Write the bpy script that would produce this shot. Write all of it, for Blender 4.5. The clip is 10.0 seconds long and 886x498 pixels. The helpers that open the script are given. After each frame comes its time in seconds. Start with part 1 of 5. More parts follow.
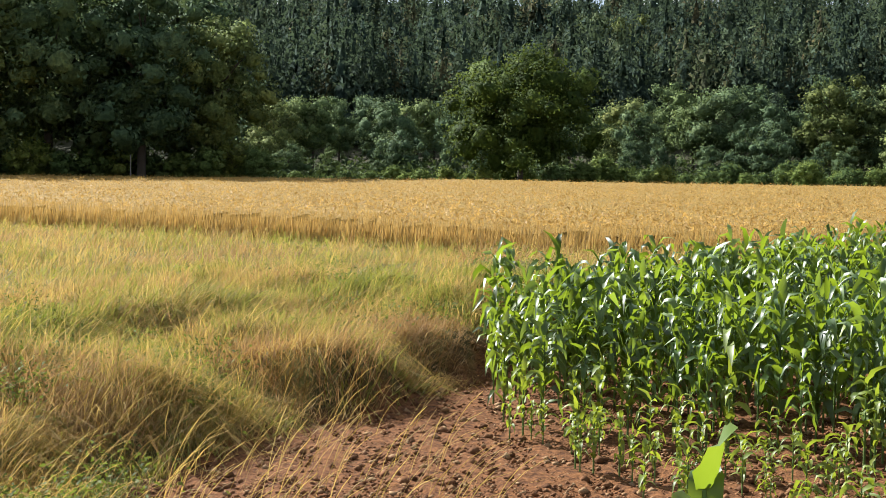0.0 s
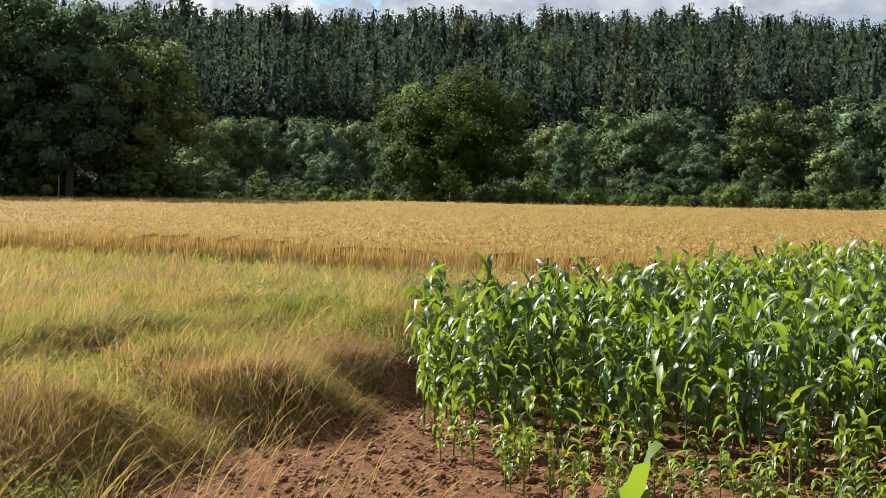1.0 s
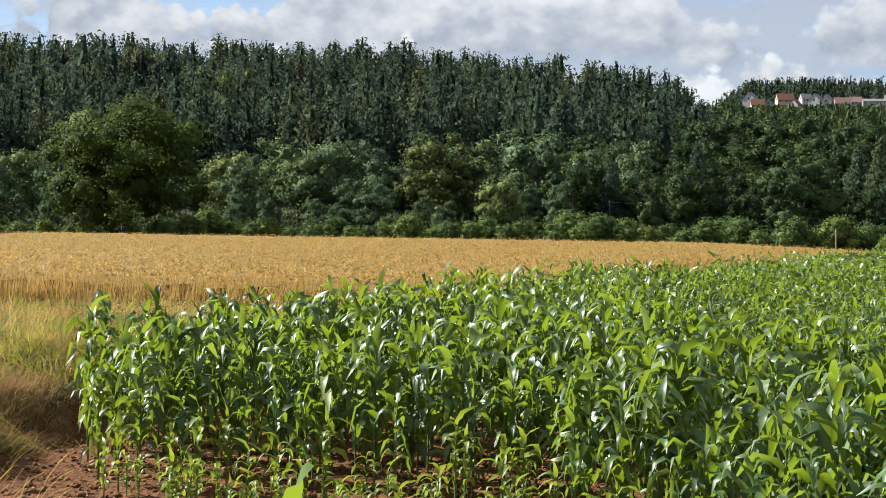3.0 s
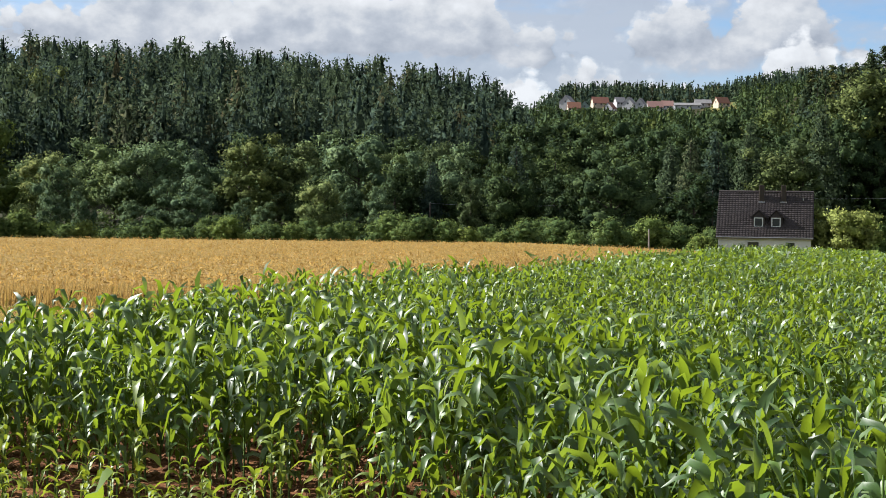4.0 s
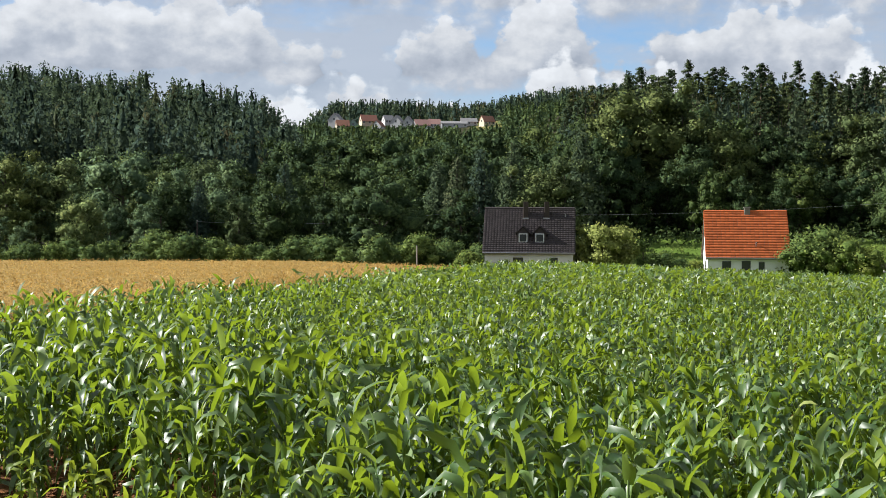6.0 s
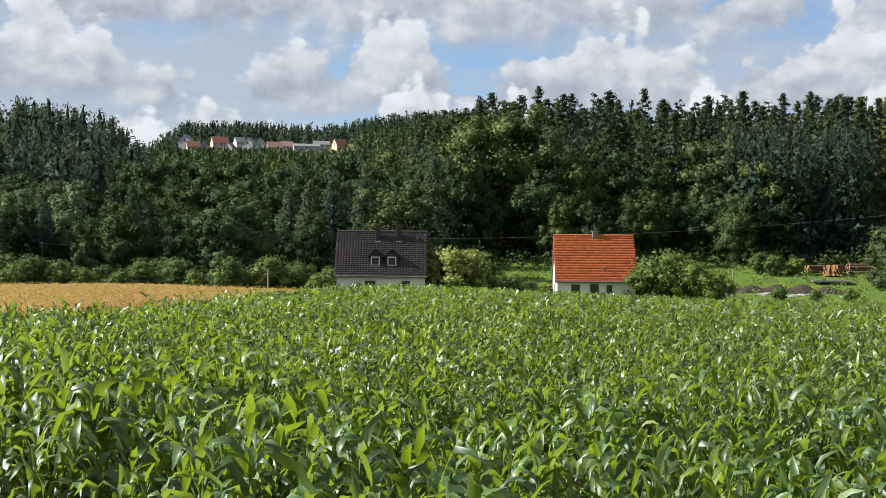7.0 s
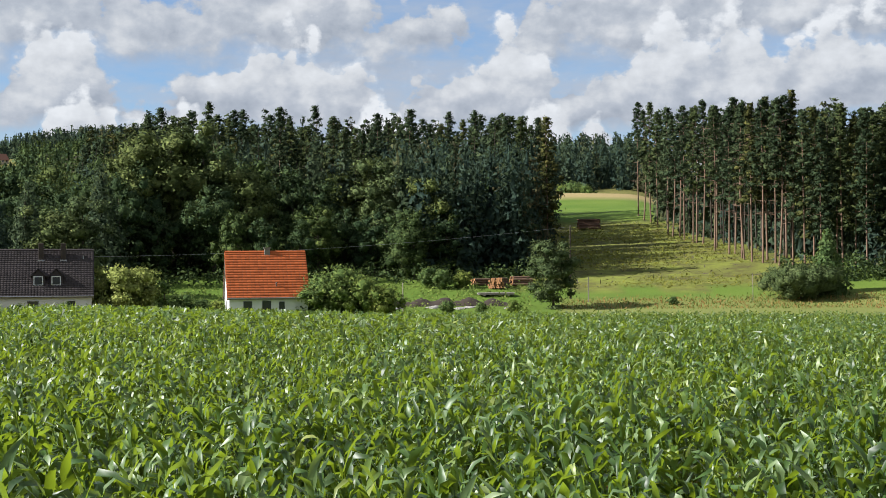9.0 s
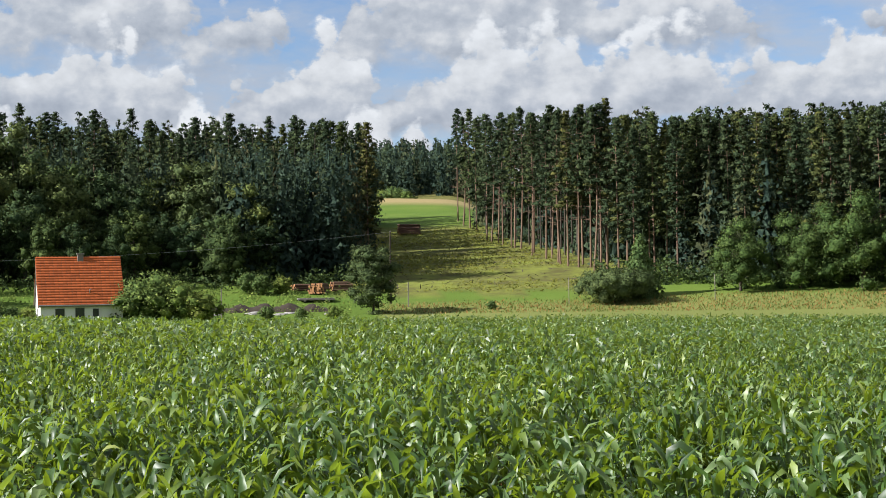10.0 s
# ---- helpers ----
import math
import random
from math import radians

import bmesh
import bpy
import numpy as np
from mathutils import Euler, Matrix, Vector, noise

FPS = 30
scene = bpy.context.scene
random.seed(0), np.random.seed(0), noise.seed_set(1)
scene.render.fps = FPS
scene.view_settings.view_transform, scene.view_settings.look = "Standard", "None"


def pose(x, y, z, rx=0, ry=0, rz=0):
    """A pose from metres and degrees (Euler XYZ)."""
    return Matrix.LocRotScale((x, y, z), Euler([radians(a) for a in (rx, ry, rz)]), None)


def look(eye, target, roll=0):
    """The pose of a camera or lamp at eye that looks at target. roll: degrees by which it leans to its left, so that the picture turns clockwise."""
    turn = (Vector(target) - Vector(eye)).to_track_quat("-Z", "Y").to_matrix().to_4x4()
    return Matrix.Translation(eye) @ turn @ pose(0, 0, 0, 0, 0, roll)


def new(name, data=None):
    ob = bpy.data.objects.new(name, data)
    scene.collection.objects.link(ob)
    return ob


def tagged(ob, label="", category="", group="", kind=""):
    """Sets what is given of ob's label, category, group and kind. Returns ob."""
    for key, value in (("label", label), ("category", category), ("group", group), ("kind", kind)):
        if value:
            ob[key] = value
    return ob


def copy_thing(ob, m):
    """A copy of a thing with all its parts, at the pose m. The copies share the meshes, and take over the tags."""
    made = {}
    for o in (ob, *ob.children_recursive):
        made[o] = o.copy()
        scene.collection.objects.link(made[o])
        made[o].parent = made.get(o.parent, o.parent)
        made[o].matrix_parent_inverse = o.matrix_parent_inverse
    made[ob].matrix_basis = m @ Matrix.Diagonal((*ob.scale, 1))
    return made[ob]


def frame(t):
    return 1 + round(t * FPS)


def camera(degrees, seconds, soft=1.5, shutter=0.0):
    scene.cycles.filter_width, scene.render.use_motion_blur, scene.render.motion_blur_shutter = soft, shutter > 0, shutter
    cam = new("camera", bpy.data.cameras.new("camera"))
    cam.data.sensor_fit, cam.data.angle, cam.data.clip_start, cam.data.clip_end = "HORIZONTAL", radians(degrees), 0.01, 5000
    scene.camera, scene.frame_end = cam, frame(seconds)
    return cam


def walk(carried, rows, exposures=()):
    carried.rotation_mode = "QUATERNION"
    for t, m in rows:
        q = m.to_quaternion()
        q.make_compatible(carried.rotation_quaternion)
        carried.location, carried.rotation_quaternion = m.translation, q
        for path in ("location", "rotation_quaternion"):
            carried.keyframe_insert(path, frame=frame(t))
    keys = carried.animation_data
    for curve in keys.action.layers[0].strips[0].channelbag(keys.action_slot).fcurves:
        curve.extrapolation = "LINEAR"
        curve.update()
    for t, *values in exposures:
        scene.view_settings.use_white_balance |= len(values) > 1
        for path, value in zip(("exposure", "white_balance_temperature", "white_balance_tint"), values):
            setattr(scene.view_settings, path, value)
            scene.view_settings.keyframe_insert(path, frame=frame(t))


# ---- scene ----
cam = camera(35.1, 10.0, soft=0.9)
EYE = 2.6
# seconds, step from the first eye in metres, yaw, pitch, roll
ROWS = [
    (0, -0, 0, 0, 0, -3.768, 0.748),
    (0.5, -0.007, -0.016, -0.002, -0.795, -3.348, 0.863),
    (1, 0.012, -0.014, -0.006, -2.767, -2.837, 0.949),
    (1.5, 0.029, -0.011, -0.013, -6.494, -2.351, 1.096),
    (2, 0.048, -0.009, -0.028, -10.156, -2.003, 1.214),
    (2.5, 0.077, 0.028, -0.028, -12.838, -1.703, 1.166),
    (2.7, 0.089, 0.023, -0.032, -14.021, -1.539, 1.066),
    (3.8, 0.137, -0.019, -0.044, -21.61, -1.186, 0.817),
    (4, 0.155, -0.003, -0.043, -23.198, -1.192, 0.803),
    (4.5, 0.184, -0.017, -0.042, -26.604, -1.066, 0.5),
    (5, 0.188, -0.029, -0.042, -28.138, -0.952, 0.242),
    (5.5, 0.214, -0.027, -0.046, -29.559, -0.709, 0.19),
    (6, 0.25, -0.036, -0.053, -32.567, -0.382, 0.329),
    (6.2, 0.272, -0.043, -0.056, -34.171, -0.063, 0.356),
    (7.3, 0.243, -0.13, -0.06, -39.897, 0.702, 0.492),
    (7.5, 0.258, -0.157, -0.062, -40.842, 0.773, 0.475),
    (8, 0.274, -0.189, -0.057, -43.406, 1.043, 0.203),
    (8.5, 0.288, -0.228, -0.061, -46.874, 1.169, -0.163),
    (9, 0.346, -0.251, -0.061, -51.878, 1.28, -0.42),
    (9.5, 0.409, -0.27, -0.049, -55.93, 1.407, -0.594),
    (10, 0.49, -0.335, -0.067, -59.181, 1.424, -0.72),
]
walk(cam, [(t, pose(x, y, EYE + z, 0, 0, yaw) @ pose(0, 0, 0, 90 + pitch) @ pose(0, 0, 0, 0, 0, roll)) for t, x, y, z, yaw, pitch, roll in ROWS], [(0.0, 1.52, 5950, 10), (0.5, 1.34, 5950, 10), (4.0, 1.30, 5950, 10), (8.0, 1.20, 5950, 10), (10.0, 1.18, 5950, 10)])

# ---- light: sun ahead to the left, broken summer clouds ----
SUN_AZ, SUN_EL, CLOUD = -48.0, 33.0, 8.5


def toward(az, el=0.0):
    a, e = radians(az), radians(el)
    return Vector((math.sin(a) * math.cos(e), math.cos(a) * math.cos(e), math.sin(e)))


sun = new("sun", bpy.data.lights.new("sun", "SUN"))
sun.data.energy, sun.data.angle, sun.data.color = 5.0, radians(0.53), (1.0, 0.93, 0.82)
sun.matrix_world = look(toward(SUN_AZ, SUN_EL) * 50, (0, 0, 0))


class Nodes:
    """Short hand for a node tree."""

    def __init__(self, tree):
        self.tree = tree
        tree.nodes.clear()

    def add(self, kind, out=0, **given):
        node = self.tree.nodes.new(kind)
        for key, value in given.items():
            if key in node.inputs.keys():
                self.give(node.inputs[key], value)
            elif key.startswith("i") and key[1:].isdigit():
                self.give(node.inputs[int(key[1:])], value)
            elif key == "operation":
                node.operation = value
            elif key == "data_type":
                node.data_type = value
            elif key == "blend_type":
                node.blend_type = value
            elif key == "sky_type":
                node.sky_type = value
            elif key == "attribute_name":
                node.attribute_name = value
            elif key == "feature":
                node.feature = value
        return node

    def give(self, socket, value):
        if isinstance(value, bpy.types.NodeSocket):
            self.tree.links.new(value, socket)
        else:
            socket.default_value = value

    def math(self, op, a, b=0.0, clamp=False):
        node = self.add("ShaderNodeMath", operation=op, i0=a, i1=b)
        node.use_clamp = clamp
        return node.outputs[0]

    def noise(self, vector, scale, detail=4.0, rough=0.55, distortion=0.0):
        return self.add("ShaderNodeTexNoise", Vector=vector, Scale=scale, Detail=detail, Roughness=rough, Distortion=distortion).outputs[0]

    def ramp(self, value, stops):
        node = self.add("ShaderNodeValToRGB", Fac=value)
        el = node.color_ramp.elements
        while len(el) < len(stops):
            el.new(0.5)
        for e, (p, c) in zip(el, stops):
            e.position = p
            e.color = (c, c, c, 1) if isinstance(c, float) else (*c, 1)
        return node.outputs[0]

    def mix(self, fac, a, b, blend="MIX"):
        node = self.add("ShaderNodeMix", data_type="RGBA", blend_type=blend)
        self.give(node.inputs[0], fac)
        for i, v in ((6, a), (7, b)):
            self.give(node.inputs[i], (*v, 1) if isinstance(v, tuple) and len(v) == 3 else v)
        return node.outputs[2]


def build_sky():
    world = bpy.data.worlds.new("sky")
    scene.world = world
    world.use_nodes = True
    n = Nodes(world.node_tree)
    sky = n.add("ShaderNodeTexSky", sky_type="NISHITA")
    sky.sun_disc, sky.sun_elevation, sky.sun_rotation = False, radians(SUN_EL), radians(SUN_AZ)
    sky.altitude, sky.air_density, sky.dust_density, sky.ozone_density = 400, 1.0, 0.6, 2.0
    ray = n.add("ShaderNodeTexCoord").outputs["Generated"]
    xyz = n.add("ShaderNodeSeparateXYZ", Vector=ray)
    az = n.math("ARCTAN2", xyz.outputs[0], xyz.outputs[1])
    el = n.math("ARCSINE", xyz.outputs[2])

    def spot(across, up, seed):
        return n.add("ShaderNodeCombineXYZ", X=n.math("MULTIPLY", az, across), Y=n.math("MULTIPLY", el, up), Z=seed).outputs[0]

    def puffs(seed, shift):
        """Billows: the rounded heads of a heap cloud."""
        p = n.add("ShaderNodeVectorMath", operation="ADD", i0=spot(1.0, 1.35, seed), i1=(shift[0] + seed * 7.0, shift[1], 0.0)).outputs[0]
        puff = n.add("ShaderNodeTexVoronoi", Vector=p, Scale=15.0, Detail=3.0, Roughness=0.6)
        puff.voronoi_dimensions, puff.normalize = "2D", True
        rough = n.add("ShaderNodeTexNoise", Vector=p, Scale=26.0, Detail=6.0, Roughness=0.6)
        rough.noise_dimensions = "2D"
        puff = n.math("ADD", n.math("MULTIPLY", puff.outputs[0], 0.75), n.math("MULTIPLY", n.math("SUBTRACT", rough.outputs[0], 0.5), 0.5))
        return n.math("SUBTRACT", 0.62, puff)

    # banks of heap clouds one behind the other, each with a flat grey foot and bright heads, over a thin grey veil
    veil = n.ramp(n.noise(spot(2.2, 7.0, 3.3), 2.0, 6.0, 0.6), [(0.37, 0.0), (0.55, 0.85)])
    over = n.ramp(n.noise(spot(1.0, 1.0, 8.1), 1.6, 5.0), [(0.42, 0.0), (0.60, 1.0)])
    tone, cover = n.mix(n.noise(spot(2.0, 9.0, 5.0), 3.0, 4.0), (0.70, 0.74, 0.80), (0.86, 0.87, 0.90)), veil
    for foot, tall, wide, least, seed in ((0.42, 0.30, 1.3, 0.40, 1.7), (0.225, 0.20, 2.4, 0.45, 4.2), (0.150, 0.135, 3.2, 0.44, 9.4), (0.100, 0.105, 4.2, 0.42, 6.3), (0.062, 0.080, 5.2, 0.42, 2.9), (0.020, 0.075, 6.0, 0.36, 7.7)):
        heap = n.noise(spot(wide, 0.0, seed), 1.6, 4.0, 0.6)
        head = n.math("MULTIPLY", n.math("SUBTRACT", heap, least - 0.085), tall * 3.2)
        rag = puffs(seed, (0.0, 0.0))
        lit = n.math("SUBTRACT", rag, puffs(seed, (-0.010, 0.012)))
        rise = n.math("SUBTRACT", el, foot)
        room = n.math("SUBTRACT", n.math("ADD", head, n.math("MULTIPLY", n.math("SUBTRACT", rag, 0.34), tall * 1.15)), rise)
        mask = n.ramp(n.math("DIVIDE", room, tall), [(0.0, 0.0), (0.10, 1.0)])
        low = n.ramp(n.math("DIVIDE", n.math("ADD", rise, n.math("MULTIPLY", n.math("SUBTRACT", rag, 0.34), tall * 0.45)), tall), [(-0.0, 0.0), (0.16, 1.0)])
        mask = n.math("MULTIPLY", mask, low)
        glow = n.math("ADD", n.math("ADD", n.math("MULTIPLY", n.math("DIVIDE", rise, tall), 0.85), n.math("MULTIPLY", lit, 1.5)), 0.16, True)
        body = n.ramp(glow, [(0.08, (0.60, 0.64, 0.70)), (0.36, (0.80, 0.825, 0.86)), (0.60, (1.06, 1.05, 1.03)), (0.92, (1.30, 1.28, 1.24))])
        tone = n.mix(mask, tone, body)
        cover = n.math("MAXIMUM", cover, mask)
    high = n.ramp(el, [(0.45, 0.0), (0.70, 1.0)])
    cover = n.math("MAXIMUM", cover, n.math("MULTIPLY", over, high))
    clouds = n.mix(1.0, tone, (CLOUD, CLOUD, CLOUD), "MULTIPLY")
    clear = n.mix(1.0, sky.outputs[0], (1.55, 1.6, 1.7), "MULTIPLY")
    both = n.mix(cover, clear, clouds)
    back = n.add("ShaderNodeBackground", Color=both, Strength=0.034)
    out = n.add("ShaderNodeOutputWorld", Surface=back.outputs[0])


build_sky()


# ---- materials ----
def material(name):
    m = bpy.data.materials.new(name)
    m.use_nodes = True
    return m, Nodes(m.node_tree)


def finish(n, color, rough=0.8, bump=None, strength=0.3, distance=0.02, through_light=0.0, through_color=None, spec=0.3, metal=0.0):
    given = {"Base Color": color, "Roughness": rough, "Specular IOR Level": spec, "Metallic": metal}
    shade = n.add("ShaderNodeBsdfPrincipled", **given)
    if bump is not None:
        n.give(shade.inputs["Normal"], n.add("ShaderNodeBump", Height=bump, Strength=strength, Distance=distance).outputs[0])
    top = shade.outputs[0]
    if through_light:
        back = n.add("ShaderNodeBsdfTranslucent", Color=through_color if through_color is not None else color)
        top = n.add("ShaderNodeMixShader", i0=through_light, i1=top, i2=back.outputs[0]).outputs[0]
    n.add("ShaderNodeOutputMaterial", Surface=top)


def place(n):
    return n.add("ShaderNodeNewGeometry").outputs["Position"]


def own(n):
    return n.add("ShaderNodeTexCoord").outputs["Object"]


def leafy(name, dark, mid, light, through_light=0.3, glow=(0.25, 0.42, 0.04), rough=0.55, spec=0.3, tint=True, odd=None, grain=0.0):
    """Foliage: every leaf has its own shade, every plant its own cast; grain: spots to the metre of the fine leaf pattern."""
    m, n = material(name)
    leaf = n.add("ShaderNodeNewGeometry").outputs["Random Per Island"]
    col = n.ramp(leaf, [(0.0, dark), (0.55, mid), (1.0, light)])
    if tint:
        a = n.add("ShaderNodeAttribute", attribute_name="cast").outputs["Fac"]
        who = n.add("ShaderNodeObjectInfo").outputs["Random"]
        v = n.math("FRACT", n.math("ADD", a, who))
        scale = n.ramp(v, [(0.0, (0.66, 0.72, 0.75)), (0.5, (1.0, 1.0, 1.0)), (0.86, (1.32, 1.2, 0.85)), (1.0, odd or (1.5, 1.2, 0.8))])
        col = n.mix(1.0, col, scale, "MULTIPLY")
    bump = None
    if grain:
        bump = n.noise(place(n), grain, 3.0, 0.6)
        col = n.mix(1.0, col, n.ramp(bump, [(0.36, (0.62, 0.65, 0.68)), (0.5, (1.0, 1.0, 1.0)), (0.64, (1.5, 1.45, 1.3))]), "MULTIPLY")
    back = n.mix(0.72, col, glow)
    finish(n, col, rough, bump=bump, strength=0.9, distance=0.5 / max(grain, 0.1), through_light=through_light, through_color=back, spec=spec)
    return m


def plain(name, color, rough=0.7, vary=0.25, scale=3.0, bump=0.2, metal=0.0, spec=0.3, local=True):
    """A worn even surface: broad stains and a fine grain."""
    m, n = material(name)
    p = own(n) if local else place(n)
    broad, fine = n.noise(p, scale, 4.0), n.noise(p, scale * 14, 3.0)
    k = n.math("ADD", n.math("MULTIPLY", n.math("SUBTRACT", broad, 0.5), vary * 2), n.math("MULTIPLY", n.math("SUBTRACT", fine, 0.5), vary))
    col = n.mix(1.0, (*color, 1.0), n.add("ShaderNodeCombineColor", i0=n.math("ADD", k, 1.0), i1=n.math("ADD", k, 1.0), i2=n.math("ADD", k, 1.0)).outputs[0], "MULTIPLY")
    finish(n, col, rough, bump=fine, strength=bump, distance=0.01, spec=spec, metal=metal)
    return m


# wide leaf tones: shade of the gaps and bluish sheen are put into the colour
corn_leaf = leafy("corn_leaf", (0.020, 0.045, 0.012), (0.058, 0.112, 0.027), (0.170, 0.232, 0.095), 0.29, (0.44, 0.59, 0.02), rough=0.44, spec=0.42)
corn_pale = leafy("corn_pale", (0.085, 0.130, 0.018), (0.135, 0.190, 0.026), (0.22, 0.27, 0.06), 0.36, (0.42, 0.50, 0.03), rough=0.5, spec=0.4)
corn_stalk = plain("corn_stalk", (0.10, 0.16, 0.04), 0.5, 0.3, 6.0)
grass_green = leafy("grass_green", (0.095, 0.108, 0.024), (0.165, 0.168, 0.040), (0.26, 0.24, 0.075), 0.44, (0.34, 0.34, 0.05), rough=0.7, spec=0.15)
grass_russet = leafy("grass_russet", (0.19, 0.105, 0.042), (0.29, 0.175, 0.080), (0.42, 0.29, 0.14), 0.4, (0.44, 0.28, 0.11), rough=0.75, spec=0.12)
grass_dry = leafy("grass_dry", (0.20, 0.132, 0.040), (0.32, 0.225, 0.072), (0.50, 0.38, 0.155), 0.46, (0.52, 0.37, 0.10), rough=0.7, spec=0.15)
wheat_straw = leafy("wheat_straw", (0.20, 0.125, 0.038), (0.31, 0.205, 0.066), (0.44, 0.315, 0.12), 0.42, (0.48, 0.31, 0.09), rough=0.6, spec=0.2)
oak_leaf = leafy("broad_leaf", (0.024, 0.043, 0.019), (0.040, 0.066, 0.027), (0.072, 0.104, 0.040), 0.17, (0.09, 0.125, 0.032), rough=0.85, spec=0.08, grain=3.2)
alder_leaf = leafy("alder_leaf", (0.060, 0.098, 0.052), (0.092, 0.140, 0.070), (0.140, 0.190, 0.090), 0.2, (0.16, 0.21, 0.07), rough=0.85, spec=0.08, grain=3.2)
willow_leaf = leafy("willow_leaf", (0.150, 0.195, 0.060), (0.21, 0.255, 0.082), (0.29, 0.325, 0.12), 0.3, (0.30, 0.35, 0.09), rough=0.8, spec=0.1, odd=(1.1, 1.05, 0.95), grain=4)
walnut_leaf = leafy("walnut_leaf", (0.034, 0.056, 0.012), (0.060, 0.092, 0.019), (0.105, 0.142, 0.033), 0.25, (0.16, 0.20, 0.03), rough=0.8, spec=0.1, grain=3.6)
shrub_leaf = leafy("shrub_leaf", (0.066, 0.108, 0.036), (0.100, 0.150, 0.048), (0.155, 0.205, 0.070), 0.25, (0.20, 0.25, 0.06), rough=0.85, spec=0.08, grain=4)
# bluer and lighter than plain spruce: the haze of distance is put into this colour
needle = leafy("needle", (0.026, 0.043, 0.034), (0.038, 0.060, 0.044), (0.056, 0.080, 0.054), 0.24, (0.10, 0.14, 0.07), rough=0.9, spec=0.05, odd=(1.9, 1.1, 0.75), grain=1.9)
pale_leaf = leafy("pale_leaf", (0.052, 0.076, 0.030), (0.074, 0.102, 0.040), (0.106, 0.134, 0.054), 0.18, (0.12, 0.15, 0.05), rough=0.85, spec=0.08, odd=(1.1, 1.05, 0.9), grain=3.2)
pine_needle = leafy("pine_needle", (0.026, 0.042, 0.022), (0.040, 0.058, 0.028), (0.064, 0.082, 0.038), 0.14, (0.08, 0.10, 0.04), rough=0.9, spec=0.05, odd=(1.7, 1.2, 0.8), grain=2.6)

weed_leaf = leafy("weed_leaf", (0.060, 0.085, 0.018), (0.10, 0.135, 0.026), (0.16, 0.19, 0.045), 0.35, (0.24, 0.28, 0.03), rough=0.7, spec=0.2)
bark = plain("bark", (0.055, 0.043, 0.033), 0.9, 0.5, 2.0, 0.6)
pine_bark = plain("pine_bark", (0.155, 0.10, 0.068), 0.85, 0.45, 1.5, 0.5)


def build_ground_material():
    m, n = material("open_land")
    p = place(n)
    broad, mid, fine = n.noise(p, 0.05, 5.0), n.noise(p, 0.7, 5.0), n.noise(p, 9.0, 4.0, 0.65)
    turf = n.mix(n.ramp(mid, [(0.35, 0.0), (0.65, 1.0)]), (0.080, 0.085, 0.020), (0.16, 0.145, 0.045))
    a = n.add("ShaderNodeAttribute", attribute_name="soil").outputs["Fac"]
    grit = n.noise(p, 34.0, 4.0, 0.7)
    earth = n.mix(n.ramp(n.math("ADD", n.math("MULTIPLY", fine, 0.45), n.math("MULTIPLY", grit, 0.55)), [(0.38, 0.0), (0.62, 1.0)]), (0.040, 0.016, 0.007), (0.215, 0.096, 0.036))
    b = n.add("ShaderNodeAttribute", attribute_name="meadow").outputs["Fac"]
    meadow = n.mix(n.ramp(broad, [(0.3, 0.0), (0.7, 1.0)]), (0.072, 0.125, 0.016), (0.112, 0.160, 0.026))
    c = n.add("ShaderNodeAttribute", attribute_name="stubble").outputs["Fac"]
    straw = n.mix(mid, (0.22, 0.17, 0.075), (0.30, 0.24, 0.11))
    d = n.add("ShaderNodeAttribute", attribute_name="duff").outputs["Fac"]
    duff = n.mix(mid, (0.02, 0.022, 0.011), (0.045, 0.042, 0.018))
    col = n.mix(b, turf, meadow)
    col = n.mix(c, col, straw)
    e = n.add("ShaderNodeAttribute", attribute_name="felled").outputs["Fac"]
    brush = n.mix(n.ramp(n.noise(p, 0.22, 6.0, 0.65), [(0.38, 0.0), (0.62, 1.0)]), (0.088, 0.082, 0.028), (0.160, 0.180, 0.034))
    col = n.mix(e, col, brush)
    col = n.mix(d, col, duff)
    col = n.mix(a, col, earth)
    finish(n, col, 0.95, bump=fine, strength=0.8, distance=0.05, spec=0.1)
    return m


open_land = build_ground_material()


# ---- building helpers ----
def mesh_np(name, verts, faces, mat, smooth=False, cast=None, normals=None):
    """A mesh from arrays of points and of faces with one count of corners."""
    verts, faces = np.asarray(verts, np.float32), np.asarray(faces, np.int32)
    me = bpy.data.meshes.new(name)
    me.vertices.add(len(verts))
    me.vertices.foreach_set("co", verts.ravel())
    k = faces.shape[1]
    me.loops.add(faces.size)
    me.loops.foreach_set("vertex_index", faces.ravel())
    me.polygons.add(len(faces))
    me.polygons.foreach_set("loop_start", np.arange(0, faces.size, k, dtype=np.int32))
    if smooth:
        me.polygons.foreach_set("use_smooth", np.ones(len(faces), bool))
    if cast is not None:
        me.attributes.new("cast", "FLOAT", "POINT").data.foreach_set("value", np.asarray(cast, np.float32))
    me.update(calc_edges=True)
    if normals is not None:
        me.normals_split_custom_set_from_vertices(np.asarray(normals, np.float32))
    me.materials.append(mat)
    return me


def part(name, bm, mat, parent, label=""):
    """Links a bmesh, or a finished mesh, as one part under a thing or a part."""
    if isinstance(bm, bmesh.types.BMesh):
        me = bpy.data.meshes.new(name)
        bm.to_mesh(me)
        bm.free()
        me.materials.append(mat)
    else:
        me = bm
    ob = new(name, me)
    ob.parent = parent
    return tagged(ob, label)


def thing(name, label, category, m=None, group="", kind=""):
    ob = new(name)
    if m is not None:
        ob.matrix_basis = m
    return tagged(ob, label, category, group, kind)


def smooth01(a, b, v):
    t = np.clip((np.asarray(v, float) - a) / (b - a), 0, 1)
    return t * t * (3 - 2 * t)


